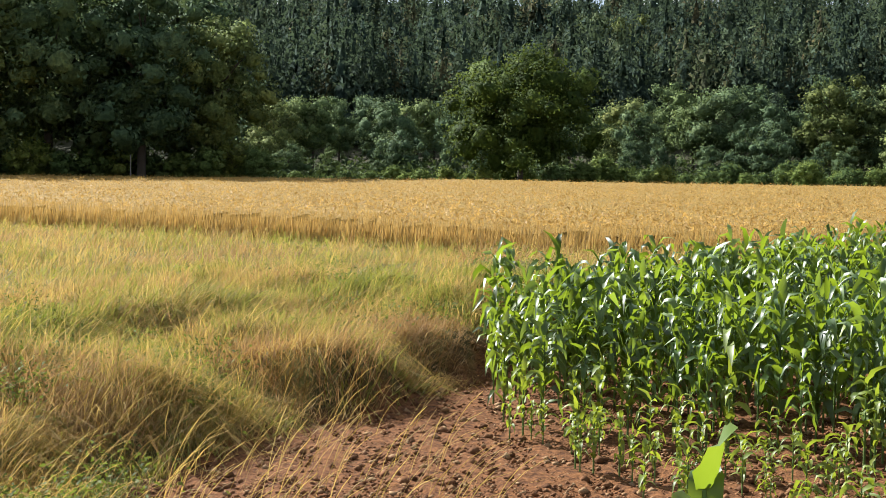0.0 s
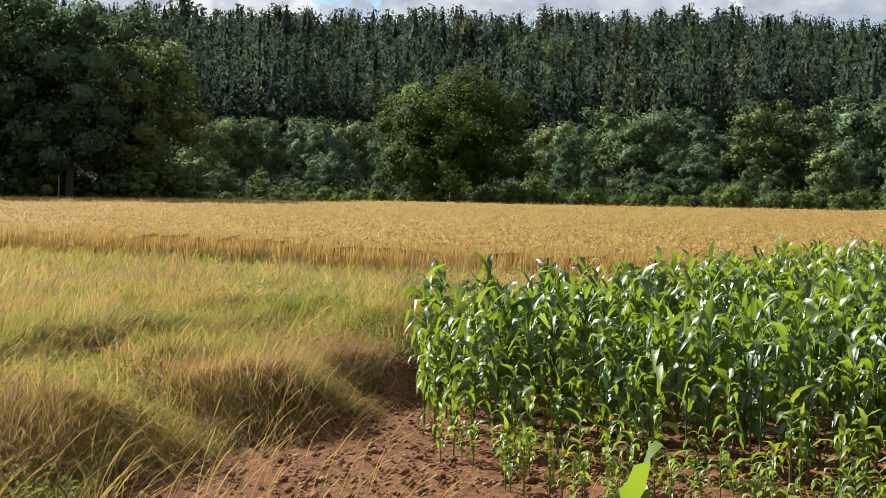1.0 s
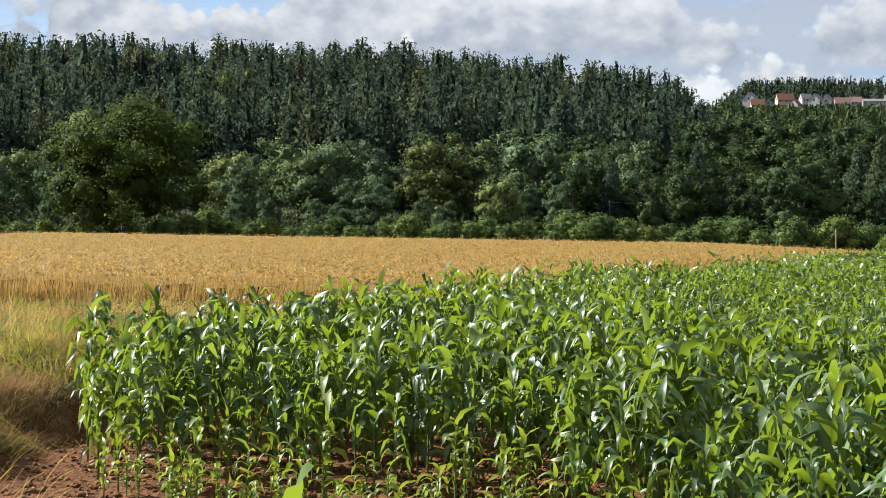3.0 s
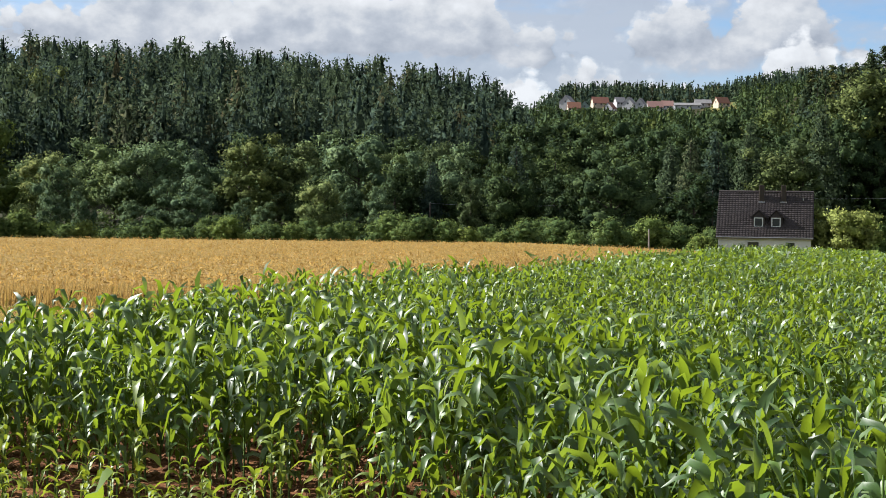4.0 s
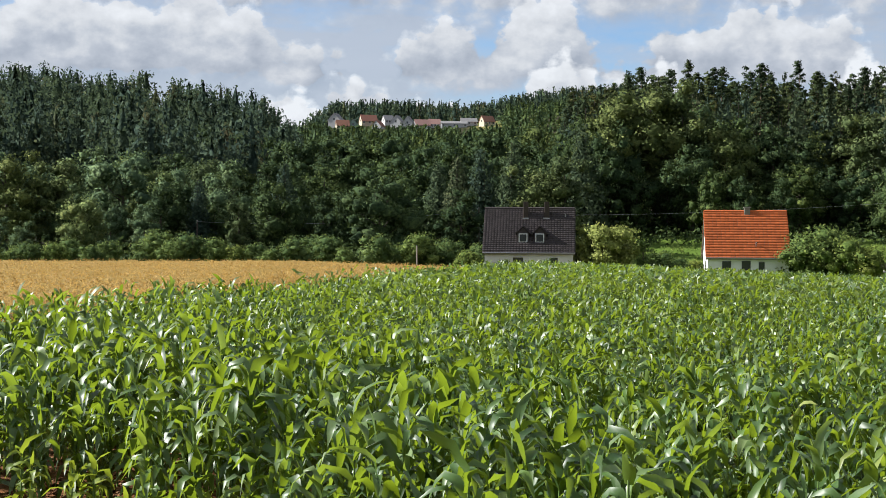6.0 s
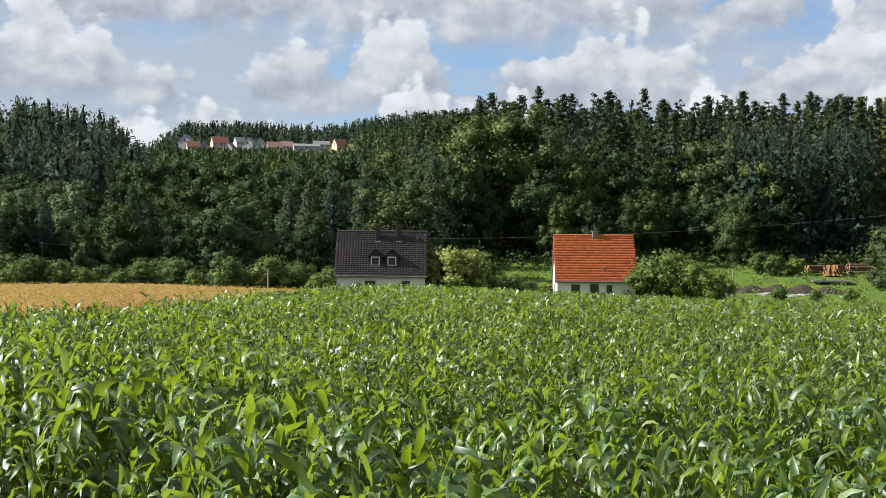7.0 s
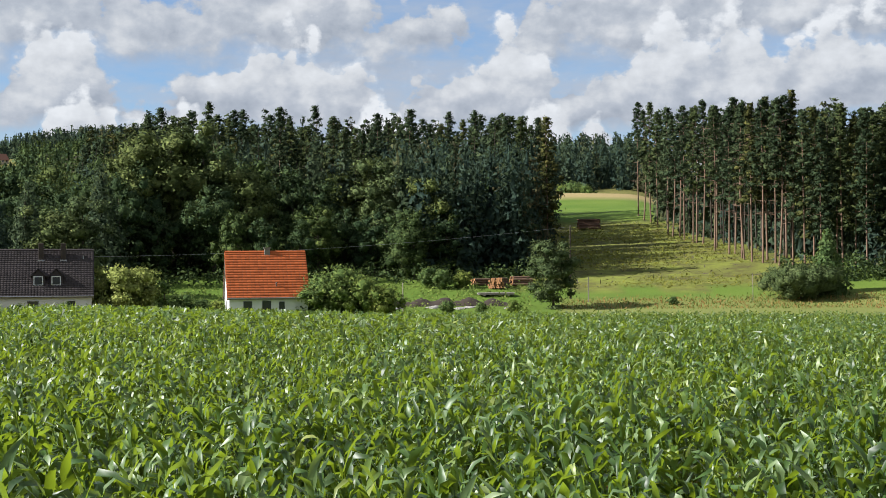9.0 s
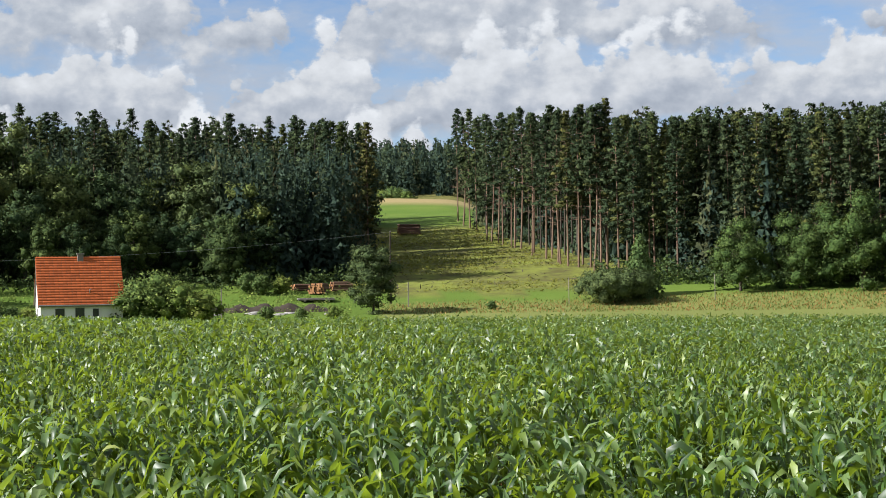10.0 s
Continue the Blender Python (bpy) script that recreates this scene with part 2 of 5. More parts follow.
# ---- the lie of the land ----
RINGS = np.array([0, 40, 115, 165, 200, 260, 330, 420, 500, 700, 1000, 1400, 2500, 4600.0])
LEVEL = np.array([0, 0, 0, 0, 0, 1, 3, 5, 8, 10, 14, 18, 18, 15.0])
HILL_A = np.array([0, 0, 0, 0, 2.5, 9, 22, 35, 42.5, 45, 47, 48, 40, 20.0])
VALE = np.array([0, 0, 0, 0, 0.4, 2, 4, 7, 12, 41, 85, 122, 128, 105.0])
HILL_B = np.array([0, 0, 0, 0.2, 4.7, 12, 21, 27, 31, 50, 95, 138, 140, 120.0])
GAP = np.array([0, 0, 0, 0.2, 4.2, 11, 18.5, 28.5, 32, 57, 62, 64, 60, 40.0])
HILL_C = np.array([0, 0, 0, 0.2, 4.2, 11, 18, 23, 26, 30, 40, 60, 60, 40.0])
SECTORS = [(-180, LEVEL), (-110, LEVEL), (-60, HILL_A), (14, HILL_A), (21.5, HILL_A * 0.92), (24.6, HILL_A * 0.76 + VALE * 0.2), (28.5, VALE), (33.5, VALE), (38.5, HILL_B), (54.5, HILL_B), (57, GAP), (59.5, GAP), (62.5, HILL_C), (110, HILL_C), (150, LEVEL), (180, LEVEL)]


def land(x, y):
    """Height of the ground."""
    x, y = np.asarray(x, float), np.asarray(y, float)
    r, az = np.hypot(x, y), np.degrees(np.arctan2(x, y))
    angles = np.array([a for a, _ in SECTORS])
    table = np.array([p for _, p in SECTORS])
    i = np.clip(np.searchsorted(angles, az, side="right") - 1, 0, len(angles) - 2)
    f = np.clip((az - angles[i]) / (angles[i + 1] - angles[i]), 0, 1)
    f = f * f * (3 - 2 * f)
    j = np.clip(np.searchsorted(RINGS, r, side="right") - 1, 0, len(RINGS) - 2)
    g = np.clip((r - RINGS[j]) / (RINGS[j + 1] - RINGS[j]), 0, 1)
    low = table[i, j] * (1 - f) + table[i + 1, j] * f
    high = table[i, j + 1] * (1 - f) + table[i + 1, j + 1] * f
    z = low * (1 - g) + high * g
    fall = 0.9 * x - 0.35 * y
    z = z - 1.55 * smooth01(5, 60, fall) - 0.58 * smooth01(0, 6, fall) * (1 - smooth01(20, 56, r))
    z = z + 1.0 * (1 - smooth01(1.8, 6.0, r))
    bank = (x + 2.4) * -0.874 + (y - 10.6) * 0.485
    edge = bank + 0.25 * np.sin(y * 1.9 + x) + 0.15 * np.sin(y * 4.3 - x * 1.3)
    foot = np.interp(y, [8.0, 11.0, 13.5, 15.5], [3.2, 2.2, 1.3, 0.8])
    z = z + 0.55 * smooth01(0.0, 1.0, (edge - 0.25) / foot) * (1 - smooth01(5, 10, bank)) * (r < 60) * (1 - smooth01(26, 36, r))
    mound = np.sin(x * 1.5 + 0.8 * np.sin(y * 0.9)) * np.cos(y * 1.15 + 0.7 * np.sin(x * 0.8)) + 0.5 * np.sin(x * 3.1 - y * 2.3)
    z = z + 0.13 * mound * smooth01(0.5, 1.6, bank) * (r > 7) * (1 - smooth01(26, 34, r))
    swell = np.sin(x * 0.045 + 1.3) * np.cos(y * 0.038 + 0.4)
    return z + swell * np.clip((r - 160) / 120, 0, 1.5)


def clump_noise(x, y, k, seed):
    return np.sin(x * k + seed) * np.cos(y * k * 1.1 - seed) + 0.6 * np.sin(x * k * 2.3 - y * k * 1.7 + seed * 2) + 0.4 * np.cos(x * k * 3.9 + y * k * 4.3)


def put(az, r):
    """The point on the ground at that bearing and distance."""
    x, y = r * math.sin(radians(az)), r * math.cos(radians(az))
    return x, y, float(land(x, y))


def inside(x, y, ring):
    """Which points lie in a polygon of the plan."""
    hit = np.zeros(np.shape(x), bool)
    for (x0, y0), (x1, y1) in zip(ring, ring[1:] + ring[:1]):
        if y0 != y1:
            hit ^= ((y0 > y) != (y1 > y)) & (x < (x1 - x0) * (y - y0) / (y1 - y0) + x0)
    return hit


CORN_RING = [(0.55, 12.6), (0.45, 16.6), (2.6, 19.6), (14, 34), (46, 66.5), (72, 92), (80, 76), (98, 66), (104, 42), (108, 18), (60, 2), (12, 0.5), (4.6, 1.6), (3.2, 4.0), (2.4, 8.0)]
WHEAT_RING = [(-60, 56), (-16, 49), (-4.5, 42), (1.6, 36.5), (8, 35), (15, 38), (30, 55), (60, 88), (62, 98), (40, 106), (0, 113), (-40, 107), (-80, 90), (-90, 70)]
SOIL_RING = [(-2.6, 8.0), (-2.4, 10.6), (-2.0, 12.6), (-1.0, 13.9), (0.1, 16.2), (0.8, 17.4), (2.6, 19.6), (20, 36), (104, 60), (104, 0), (1, 0), (-2, 4)]


def build_ground():
    az = np.radians(np.concatenate([np.arange(-180, -30, 6.0), np.arange(-30, 90, 0.5), np.arange(90, 180, 6.0)]))
    r = np.concatenate([[0.02, 0.5], np.geomspace(1.2, 700, 190), [850, 1000, 1200, 1400, 1700, 2100, 2600, 3300, 4600]])
    a, d = np.meshgrid(az, r, indexing="ij")
    x, y = d * np.sin(a), d * np.cos(a)
    z = land(x, y)
    rng = np.random.default_rng(3)
    clod = rng.normal(0, 1, z.shape) * 0.018 * (d < 30)
    soil = inside(x, y, SOIL_RING).astype(float)
    z = z + clod * soil
    na, nr = a.shape
    k = np.arange(na * nr).reshape(na, nr)
    nxt = np.roll(k, -1, 0)
    quads = np.stack([k[:, :-1], k[:, 1:], nxt[:, 1:], nxt[:, :-1]], -1).reshape(-1, 4)
    me = mesh_np("ground", np.stack([x, y, z], -1).reshape(-1, 3), quads[:, ::-1], open_land, True)
    deg = np.degrees(a)
    meadow = ((d > 118) & (d < 450) & (deg > 40)).astype(float)
    stubble = ((d > 330) & (d < 460) & (deg > 54) & (deg < 64)).astype(float) * smooth01(402, 408, d)
    strip = ((d > 104) & (d < 190) & (deg > 56.5)) * smooth01(104, 112, d) * (1 - smooth01(-3, 3, d + np.sin(deg * 2) - np.interp(deg, [57, 65, 78], [177, 180, 188]))) * 0.32
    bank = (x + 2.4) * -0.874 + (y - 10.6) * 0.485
    # steep bank face: its shade is painted with the dark forest floor colour
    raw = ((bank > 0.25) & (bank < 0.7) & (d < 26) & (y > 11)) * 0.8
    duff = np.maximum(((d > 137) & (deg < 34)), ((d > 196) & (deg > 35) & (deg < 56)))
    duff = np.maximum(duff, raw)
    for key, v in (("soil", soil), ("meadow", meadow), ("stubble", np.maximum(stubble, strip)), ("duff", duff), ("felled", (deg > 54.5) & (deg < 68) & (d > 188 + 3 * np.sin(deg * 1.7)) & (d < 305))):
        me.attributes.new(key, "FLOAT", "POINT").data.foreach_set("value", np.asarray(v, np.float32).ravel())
    return tagged(new("ground", me), "rolling farmland with grass, meadow and bare reddish soil", "ground", kind="structure")


build_ground()


# ---- trees ----
def unit(v):
    return v / np.maximum(np.linalg.norm(v, axis=-1, keepdims=True), 1e-9)


def leaf_cards(rng, centres, normals, length, width, droop=0.0):
    """Small pointed leaf clumps, four corners each, slightly folded."""
    n = len(centres)
    t = rng.normal(0, 1, (n, 3))
    t = unit(t - (t * normals).sum(1, keepdims=True) * normals)
    t[:, 2] -= droop
    t = unit(t)
    s = unit(np.cross(normals, t))
    L = (length * rng.uniform(0.6, 1.35, n))[:, None]
    W = (width * rng.uniform(0.6, 1.35, n))[:, None]
    fold = normals * (W * 0.25)
    v = np.stack([centres - t * L * 0.5, centres + s * W * 0.5 + fold - t * L * 0.08, centres + t * L * 0.5, centres - s * W * 0.5 + fold - t * L * 0.08], 1)
    return v.reshape(-1, 3)


def leaf_tris(rng, centres, normals, length, width, droop=0.0):
    """Small pointed leaf clumps, three corners each, their fronts towards the normals."""
    n = len(centres)
    t = rng.normal(0, 1, (n, 3))
    t = unit(t - (t * normals).sum(1, keepdims=True) * normals)
    t[:, 2] -= droop
    t = unit(t)
    s = unit(np.cross(normals, t))
    L = (length * rng.uniform(0.55, 1.45, n))[:, None]
    W = (width * rng.uniform(0.55, 1.45, n))[:, None]
    return np.stack([centres - t * L * 0.4 + s * W * 0.5, centres - t * L * 0.5 - s * W * 0.5, centres + t * L * 0.5], 1).reshape(-1, 3)


def tris(n):
    return np.arange(n * 3, dtype=np.int32).reshape(-1, 3)


def ball(level):
    """Points and triangles of a round lump."""
    bm = bmesh.new()
    bmesh.ops.create_icosphere(bm, subdivisions=level, radius=1.0)
    bm.verts.ensure_lookup_table()
    v = np.array([q.co[:] for q in bm.verts])
    f = np.array([[q.index for q in p.verts] for p in bm.faces])
    bm.free()
    return v, f


LUMP = ball(1)


def quads(n):
    return np.arange(n * 4, dtype=np.int32).reshape(-1, 4)


def tube(points, radii, sides=6):
    """Rings of a tapered limb along points, as points and quads."""
    points = np.asarray(points, float)
    n = len(points)
    d = unit(np.gradient(points, axis=0))
    ref = np.where(np.abs(d[:, 2:3]) > 0.9, [[1.0, 0, 0]], [[0, 0, 1.0]])
    u = unit(np.cross(d, ref))
    w = np.cross(d, u)
    a = np.linspace(0, 2 * np.pi, sides, endpoint=False)
    v = points[:, None] + np.asarray(radii)[:, None, None] * (np.cos(a)[None, :, None] * u[:, None] + np.sin(a)[None, :, None] * w[:, None])
    k = np.arange(n * sides).reshape(n, sides)
    f = np.stack([k[:-1], np.roll(k, -1, 1)[:-1], np.roll(k, -1, 1)[1:], k[1:]], -1).reshape(-1, 4)
    return v.reshape(-1, 3), f


def join(pieces):
    vs, fs, at = [], [], 0
    for v, f in pieces:
        vs.append(v)
        fs.append(f + at)
        at += len(v)
    return np.concatenate(vs), np.concatenate(fs)


def crown_shape(rng, height, width, low, leaves, size, lobes=14, full=0.75, droop=0.3):
    """A crown of many uneven lobes, each a lump of foliage thick with small leaf clumps; full: how far the lobes sit out."""
    lobes = lobes * 2
    a, c = width / 2, (height - low) / 2
    i = np.arange(lobes) + 0.5
    polar = np.arccos(1 - 2 * i / lobes)
    turn = i * 2.39996 + rng.uniform(0, 6)
    d = np.stack([np.cos(turn) * np.sin(polar), np.sin(turn) * np.sin(polar), np.cos(polar)], -1)
    d = d + rng.normal(0, 0.17, d.shape)
    rad = a * rng.uniform(0.22, 0.46, lobes) * (22 / lobes) ** 0.4
    spot = d * (np.array([a, a, c]) - rad[:, None] * 0.85) * (0.72 + 0.28 * full) * rng.uniform(0.70, 1.14, (lobes, 1))
    spot[:, 2] += low + c
    spot = np.concatenate([spot, [[0, 0, low + c * 0.7], [0, 0, low + c * 1.25]]])
    rad = np.append(rad, [min(a, c) * 0.55, min(a, c) * 0.45])
    count = (leaves * rad ** 2 / (rad ** 2).sum()).astype(int)
    vs, fs, ns, at = [], [], [], 0
    heart = np.array([0, 0, low + c])
    for p, q, n in zip(spot, rad, count):
        o = LUMP[0] + rng.normal(0, 0.16, LUMP[0].shape)
        k = 0.62 * (1 + 0.20 * np.sin(o[:, 0] * 6 + p[0]) * np.sin(o[:, 1] * 6 + p[1]) + 0.14 * np.sin(o[:, 2] * 8 + p[2]) + rng.normal(0, 0.09, len(o)))
        v = p + o * (q * k)[:, None] * np.array([1, 1, 0.82])
        v[:, 2] = np.maximum(v[:, 2], 0.03)
        vs.append(v)
        fs.append(LUMP[1] + at)
        ns.append(unit(o + 0.35 * unit(v - heart) + rng.normal(0, 0.2, o.shape)))
        at += len(v)
        o = unit(rng.normal(0, 1, (n, 3)) + [0, 0, 0.2])
        bump = 1 + 0.20 * np.sin(o[:, 0] * 6 + p[0]) * np.sin(o[:, 1] * 6 + p[1]) + 0.14 * np.sin(o[:, 2] * 8 + p[2])
        k = rng.uniform(0.45, 1.16, n) ** 0.8 * bump
        c3 = p + o * (q * k)[:, None] * np.array([1, 1, 0.84])
        c3[:, 2] = np.maximum(c3[:, 2], 0.05)
        nrm = unit(o + rng.normal(0, 0.7, (n, 3)) + [0, 0, 0.3])
        vs.append(leaf_tris(rng, c3, nrm, size, size * 0.8, droop))
        fs.append(tris(n) + at)
        ns.append(np.repeat(unit(o + 0.4 * unit(c3 - heart) + rng.normal(0, 0.45, (n, 3)) + [0, 0, 0.1]), 3, 0))
        at += 3 * n
    return np.concatenate(vs), np.concatenate(fs), np.concatenate(ns)


def limbs(rng, height, width, low, thick, boughs=7):
    top = height * 0.8
    bend = rng.normal(0, width * 0.02, 2)
    pts = [(bend[0] * f, bend[1] * f * f, top * f) for f in np.linspace(-0.02, 1, 7)]
    out = [tube(pts, thick * np.linspace(1.25, 0.2, 7) ** 1.1, 7)]
    for i in range(boughs):
        f = rng.uniform(0.3, 0.85)
        a = i * 2.4 + rng.uniform(-0.4, 0.4)
        s = np.array([bend[0] * f, bend[1] * f * f, top * f])
        reach = width * rng.uniform(0.25, 0.4) * (1.1 - 0.5 * f)
        e = s + np.array([math.cos(a) * reach, math.sin(a) * reach, reach * rng.uniform(0.5, 1.0)])
        m = (s + e) / 2 + [0, 0, -reach * 0.08]
        out.append(tube([s, m, e], thick * np.array([0.42, 0.28, 0.08]), 5))
    return join(out)


def broad_tree(seed, height, width, leaves, size, low=0.12, mat=None, lobes=14, round_top=0.75, thick=None, droop=0.3, name="tree", label="", category="tree", group=""):
    """A leafy tree: tapered trunk with boughs, and an uneven crown of many leaf clumps."""
    rng = np.random.default_rng(seed)
    ob = thing(name, label, category, group=group)
    v, f = limbs(rng, height, width, height * low, thick or height * 0.018)
    part("trunk", mesh_np("trunk", v, f, bark, True), bark, ob)
    v, f, o = crown_shape(rng, height, width, height * low, leaves, size, lobes, round_top, droop)
    part("crown", mesh_np("crown", v, f, mat or oak_leaf, True, normals=o), mat or oak_leaf, ob)
    return ob


def fir_shapes(rng, h, w, tiers, sides, sprays, size, low, blunt):
    """Firs side by side, one of each height and width: ragged drooping skirts round the stem, fringed with sprays. Points (trees, corners, 3), triangles of one tree, normals."""
    n = len(h)
    H, W = h[:, None, None], w[:, None, None]
    f = np.linspace(0, 0.965, tiers)[None, :, None] + rng.normal(0, 0.25 / tiers, (n, tiers, 1))
    f = np.clip(f, 0, 0.98)
    shape = rng.uniform(blunt - 0.2, blunt + 0.2, (n, 1, 1))
    full = W * 0.5 * np.maximum(1 - f, 0.03) ** shape
    a = (np.arange(sides) * 2 * np.pi / sides)[None, None] + rng.uniform(0, 6, (n, tiers, 1)) + rng.normal(0, 0.18, (n, tiers, sides))
    comb = np.where(np.arange(sides) % 2, 0.20, 0.36)[None, None]
    reach = full * comb * rng.uniform(0.72, 1.22, a.shape) * (1 + 0.16 * np.sin(a + rng.uniform(0, 6, (n, 1, 1))))
    z = H * (low + (1 - low) * f)
    rim = np.stack([np.cos(a) * reach, np.sin(a) * reach, z - reach * 0.28 + rng.normal(0, 0.12, a.shape)], -1)
    peak = np.concatenate([np.zeros((n, tiers, 1, 2)), (z + full * 0.42 + H * 0.95 / tiers)[..., None]], -1)
    peak[..., 2] = np.minimum(peak[..., 2], H * 0.97)
    v = np.concatenate([peak, rim], 2)
    nrm = unit(rng.normal(0, 1, (n, tiers, 1, 3)) + [0, -0.5, 0])
    nrm = np.concatenate([nrm, unit(np.stack([np.cos(a), np.sin(a), np.full(a.shape, 0.38)], -1) + rng.normal(0, 0.5, rim.shape))], 2)
    k = (np.arange(tiers) * (sides + 1))[:, None]
    j = np.arange(sides)[None]
    faces = np.stack([k + 0 * j, k + 1 + j, k + 1 + (j + 1) % sides], -1).reshape(-1, 3)
    v, nrm = v.reshape(n, -1, 3), nrm.reshape(n, -1, 3)
    if sprays:
        g = 1 - rng.uniform(0, 1, (n, sprays)) ** 0.65
        b = rng.uniform(0, 2 * np.pi, g.shape)
        out = np.stack([np.cos(b), np.sin(b), np.zeros_like(b)], -1)
        d = W[..., 0] * 0.5 * (1 - g) ** shape[..., 0] * rng.uniform(0.3, 1.15, g.shape) * (1 + 0.22 * np.sin(g * 31 + b * 2 + rng.uniform(0, 6, (n, 1))))
        d = d + 0.10 * w[:, None] * rng.uniform(0, 1, g.shape)
        c = out * d[..., None]
        c[..., 2] = h[:, None] * (low + (1 - low) * g) - d * 0.22
        q = size * rng.uniform(0.7, 1.3, g.shape) * (1.1 - 0.38 * g)
        face = unit(out + rng.normal(0, 0.5, c.shape) + [0, 0, 0.45])
        t = leaf_tris(rng, c.reshape(-1, 3), face.reshape(-1, 3), q.ravel(), q.ravel() * 0.7, 0.5)
        o = unit(out + rng.normal(0, 0.42, c.shape) + [0, 0, 0.4])
        faces = np.concatenate([faces, v.shape[1] + tris(sprays)])
        v = np.concatenate([v, t.reshape(n, -1, 3)], 1)
        nrm = np.concatenate([nrm, np.repeat(o, 3, 1)], 1)
    v[..., :2] += v[..., 2:3] * rng.normal(0, 0.012, (n, 1, 2))
    return v, faces, nrm


def fir_wood(name, label, xy, heights, widths, seed, sprays=110, tiers=8, size=0.6, low=0.04, blunt=0.7, brown=None, mat=None, sides=8):
    """A wood of firs in one mesh, no two trees alike."""
    rng = np.random.default_rng(seed)
    n = len(xy)
    v, f, o = fir_shapes(rng, heights, widths, tiers, sides, sprays, size, low, blunt)
    v = v + np.stack([xy[:, 0], xy[:, 1], land(xy[:, 0], xy[:, 1])], -1)[:, None]
    own_cast = rng.uniform(0, 0.86, n) if brown is None else np.where(brown, rng.uniform(0.9, 0.97, n), rng.uniform(0, 0.86, n))
    k = v.shape[1]
    faces = (f[None] + (np.arange(n) * k)[:, None, None]).reshape(-1, 3)
    return tagged(new(name, mesh_np(name, v.reshape(-1, 3), faces, mat or needle, True, np.repeat(own_cast, k), o.reshape(-1, 3))), label, "forest", kind="stuff")


def sector(rng, n, az0, az1, r0, r1):
    az = np.radians(rng.uniform(az0, az1, n))
    r = np.sqrt(rng.uniform(r0 * r0, r1 * r1, n))
    return np.stack([r * np.sin(az), r * np.cos(az)], -1), np.degrees(az), r


def pine_crown(rng, height, clumps=26, per=26, low=0.55, width=4.6, size=0.42):
    """A Scots pine's ragged crown: needle tufts gathered in flat clumps on the upper stem, to a blunt tip."""
    vs, fs, ns, at = [], [], [], 0
    for i in range(clumps):
        f = ((i + rng.uniform(0, 1)) / clumps) ** 0.85
        z = height * (low + (1.0 - low) * f)
        wide = min(1.0, 0.55 + 1.6 * f) * (1 - f) ** 0.68 + 0.03
        reach = width * 0.5 * wide * rng.uniform(0.12, 1.05)
        a = i * 2.4 + rng.uniform(-0.6, 0.6)
        c = np.array([math.cos(a) * reach, math.sin(a) * reach, z + reach * 0.10])
        q = width * rng.uniform(0.11, 0.19) * (1.05 - 0.5 * f)
        o = LUMP[0] + rng.normal(0, 0.22, LUMP[0].shape)
        vs.append(c + o * q * np.array([0.62, 0.62, 0.30]))
        fs.append(LUMP[1] + at)
        ns.append(unit(o + [math.cos(a) * 0.4, math.sin(a) * 0.4, 0.25]))
        at += len(o)
        o = unit(rng.normal(0, 1, (per, 3)))
        d = o * np.array([1, 1, 0.6]) * q * rng.uniform(0.4, 1.35, (per, 1))
        nrm = unit(rng.normal(0, 0.75, (per, 3)) + o + [0, 0, 0.5])
        vs.append(leaf_tris(rng, c + d, nrm, size * 1.2, size * 0.5, -0.1))
        fs.append(tris(per) + at)
        ns.append(np.repeat(unit(o + rng.normal(0, 0.3, (per, 3)) + [math.cos(a) * 0.5, math.sin(a) * 0.5, 0.35]), 3, 0))
        at += per * 3
    return np.concatenate(vs), np.concatenate(fs), np.concatenate(ns)


def pine_tree(seed, height, low, name="pine_tree", label="", group="", width=4.6, stubs=9, clumps=26, per=24):
    rng = np.random.default_rng(seed)
    ob = thing(name, label, "tree", group=group)
    b = rng.normal(0, 0.35, 2)
    pts = [(b[0] * f * f, b[1] * math.sin(f * 3), height * 0.97 * f) for f in np.linspace(-0.02, 1, 8)]
    out = [tube(pts, np.linspace(0.17, 0.035, 8), 6)]
    for i in range(stubs):
        f = rng.uniform(0.25, 0.9)
        a = rng.uniform(0, 6.28)
        s = np.array([b[0] * f * f, b[1] * math.sin(f * 3), height * 0.97 * f])
        q = rng.uniform(0.6, 1.9)
        out.append(tube([s, s + [math.cos(a) * q, math.sin(a) * q, q * 0.15]], [0.045, 0.015], 4))
    v, f = join(out)
    part("trunk", mesh_np("trunk", v, f, pine_bark, True), pine_bark, ob)
    v, f, o = pine_crown(rng, height, clumps=clumps, per=per, low=low, width=width)
    part("crown", mesh_np("crown", v, f, pine_needle, True, normals=o), pine_needle, ob)
    return ob


def pine_wood(name, label, xy, heights, seed, mat, low=0.42, clumps=20, per=13, width=5.8, size=0.7):
    """Deep pine stand behind the front trees: crowns in one mesh."""
    rng = np.random.default_rng(seed)
    vs, fs, ns, cast, at = [], [], [], [], 0
    for (x, y), h in zip(xy, heights):
        v, f, o = pine_crown(rng, h, clumps, per, low, width, size)
        vs.append(v + [x, y, float(land(x, y))])
        fs.append(f + at)
        ns.append(o)
        cast.append(np.full(len(v), rng.uniform(0, 0.97)))
        at += len(v)
    me = mesh_np(name, np.concatenate(vs), np.concatenate(fs), mat, True, np.concatenate(cast), np.concatenate(ns))
    return tagged(new(name, me), label, "forest", kind="stuff")


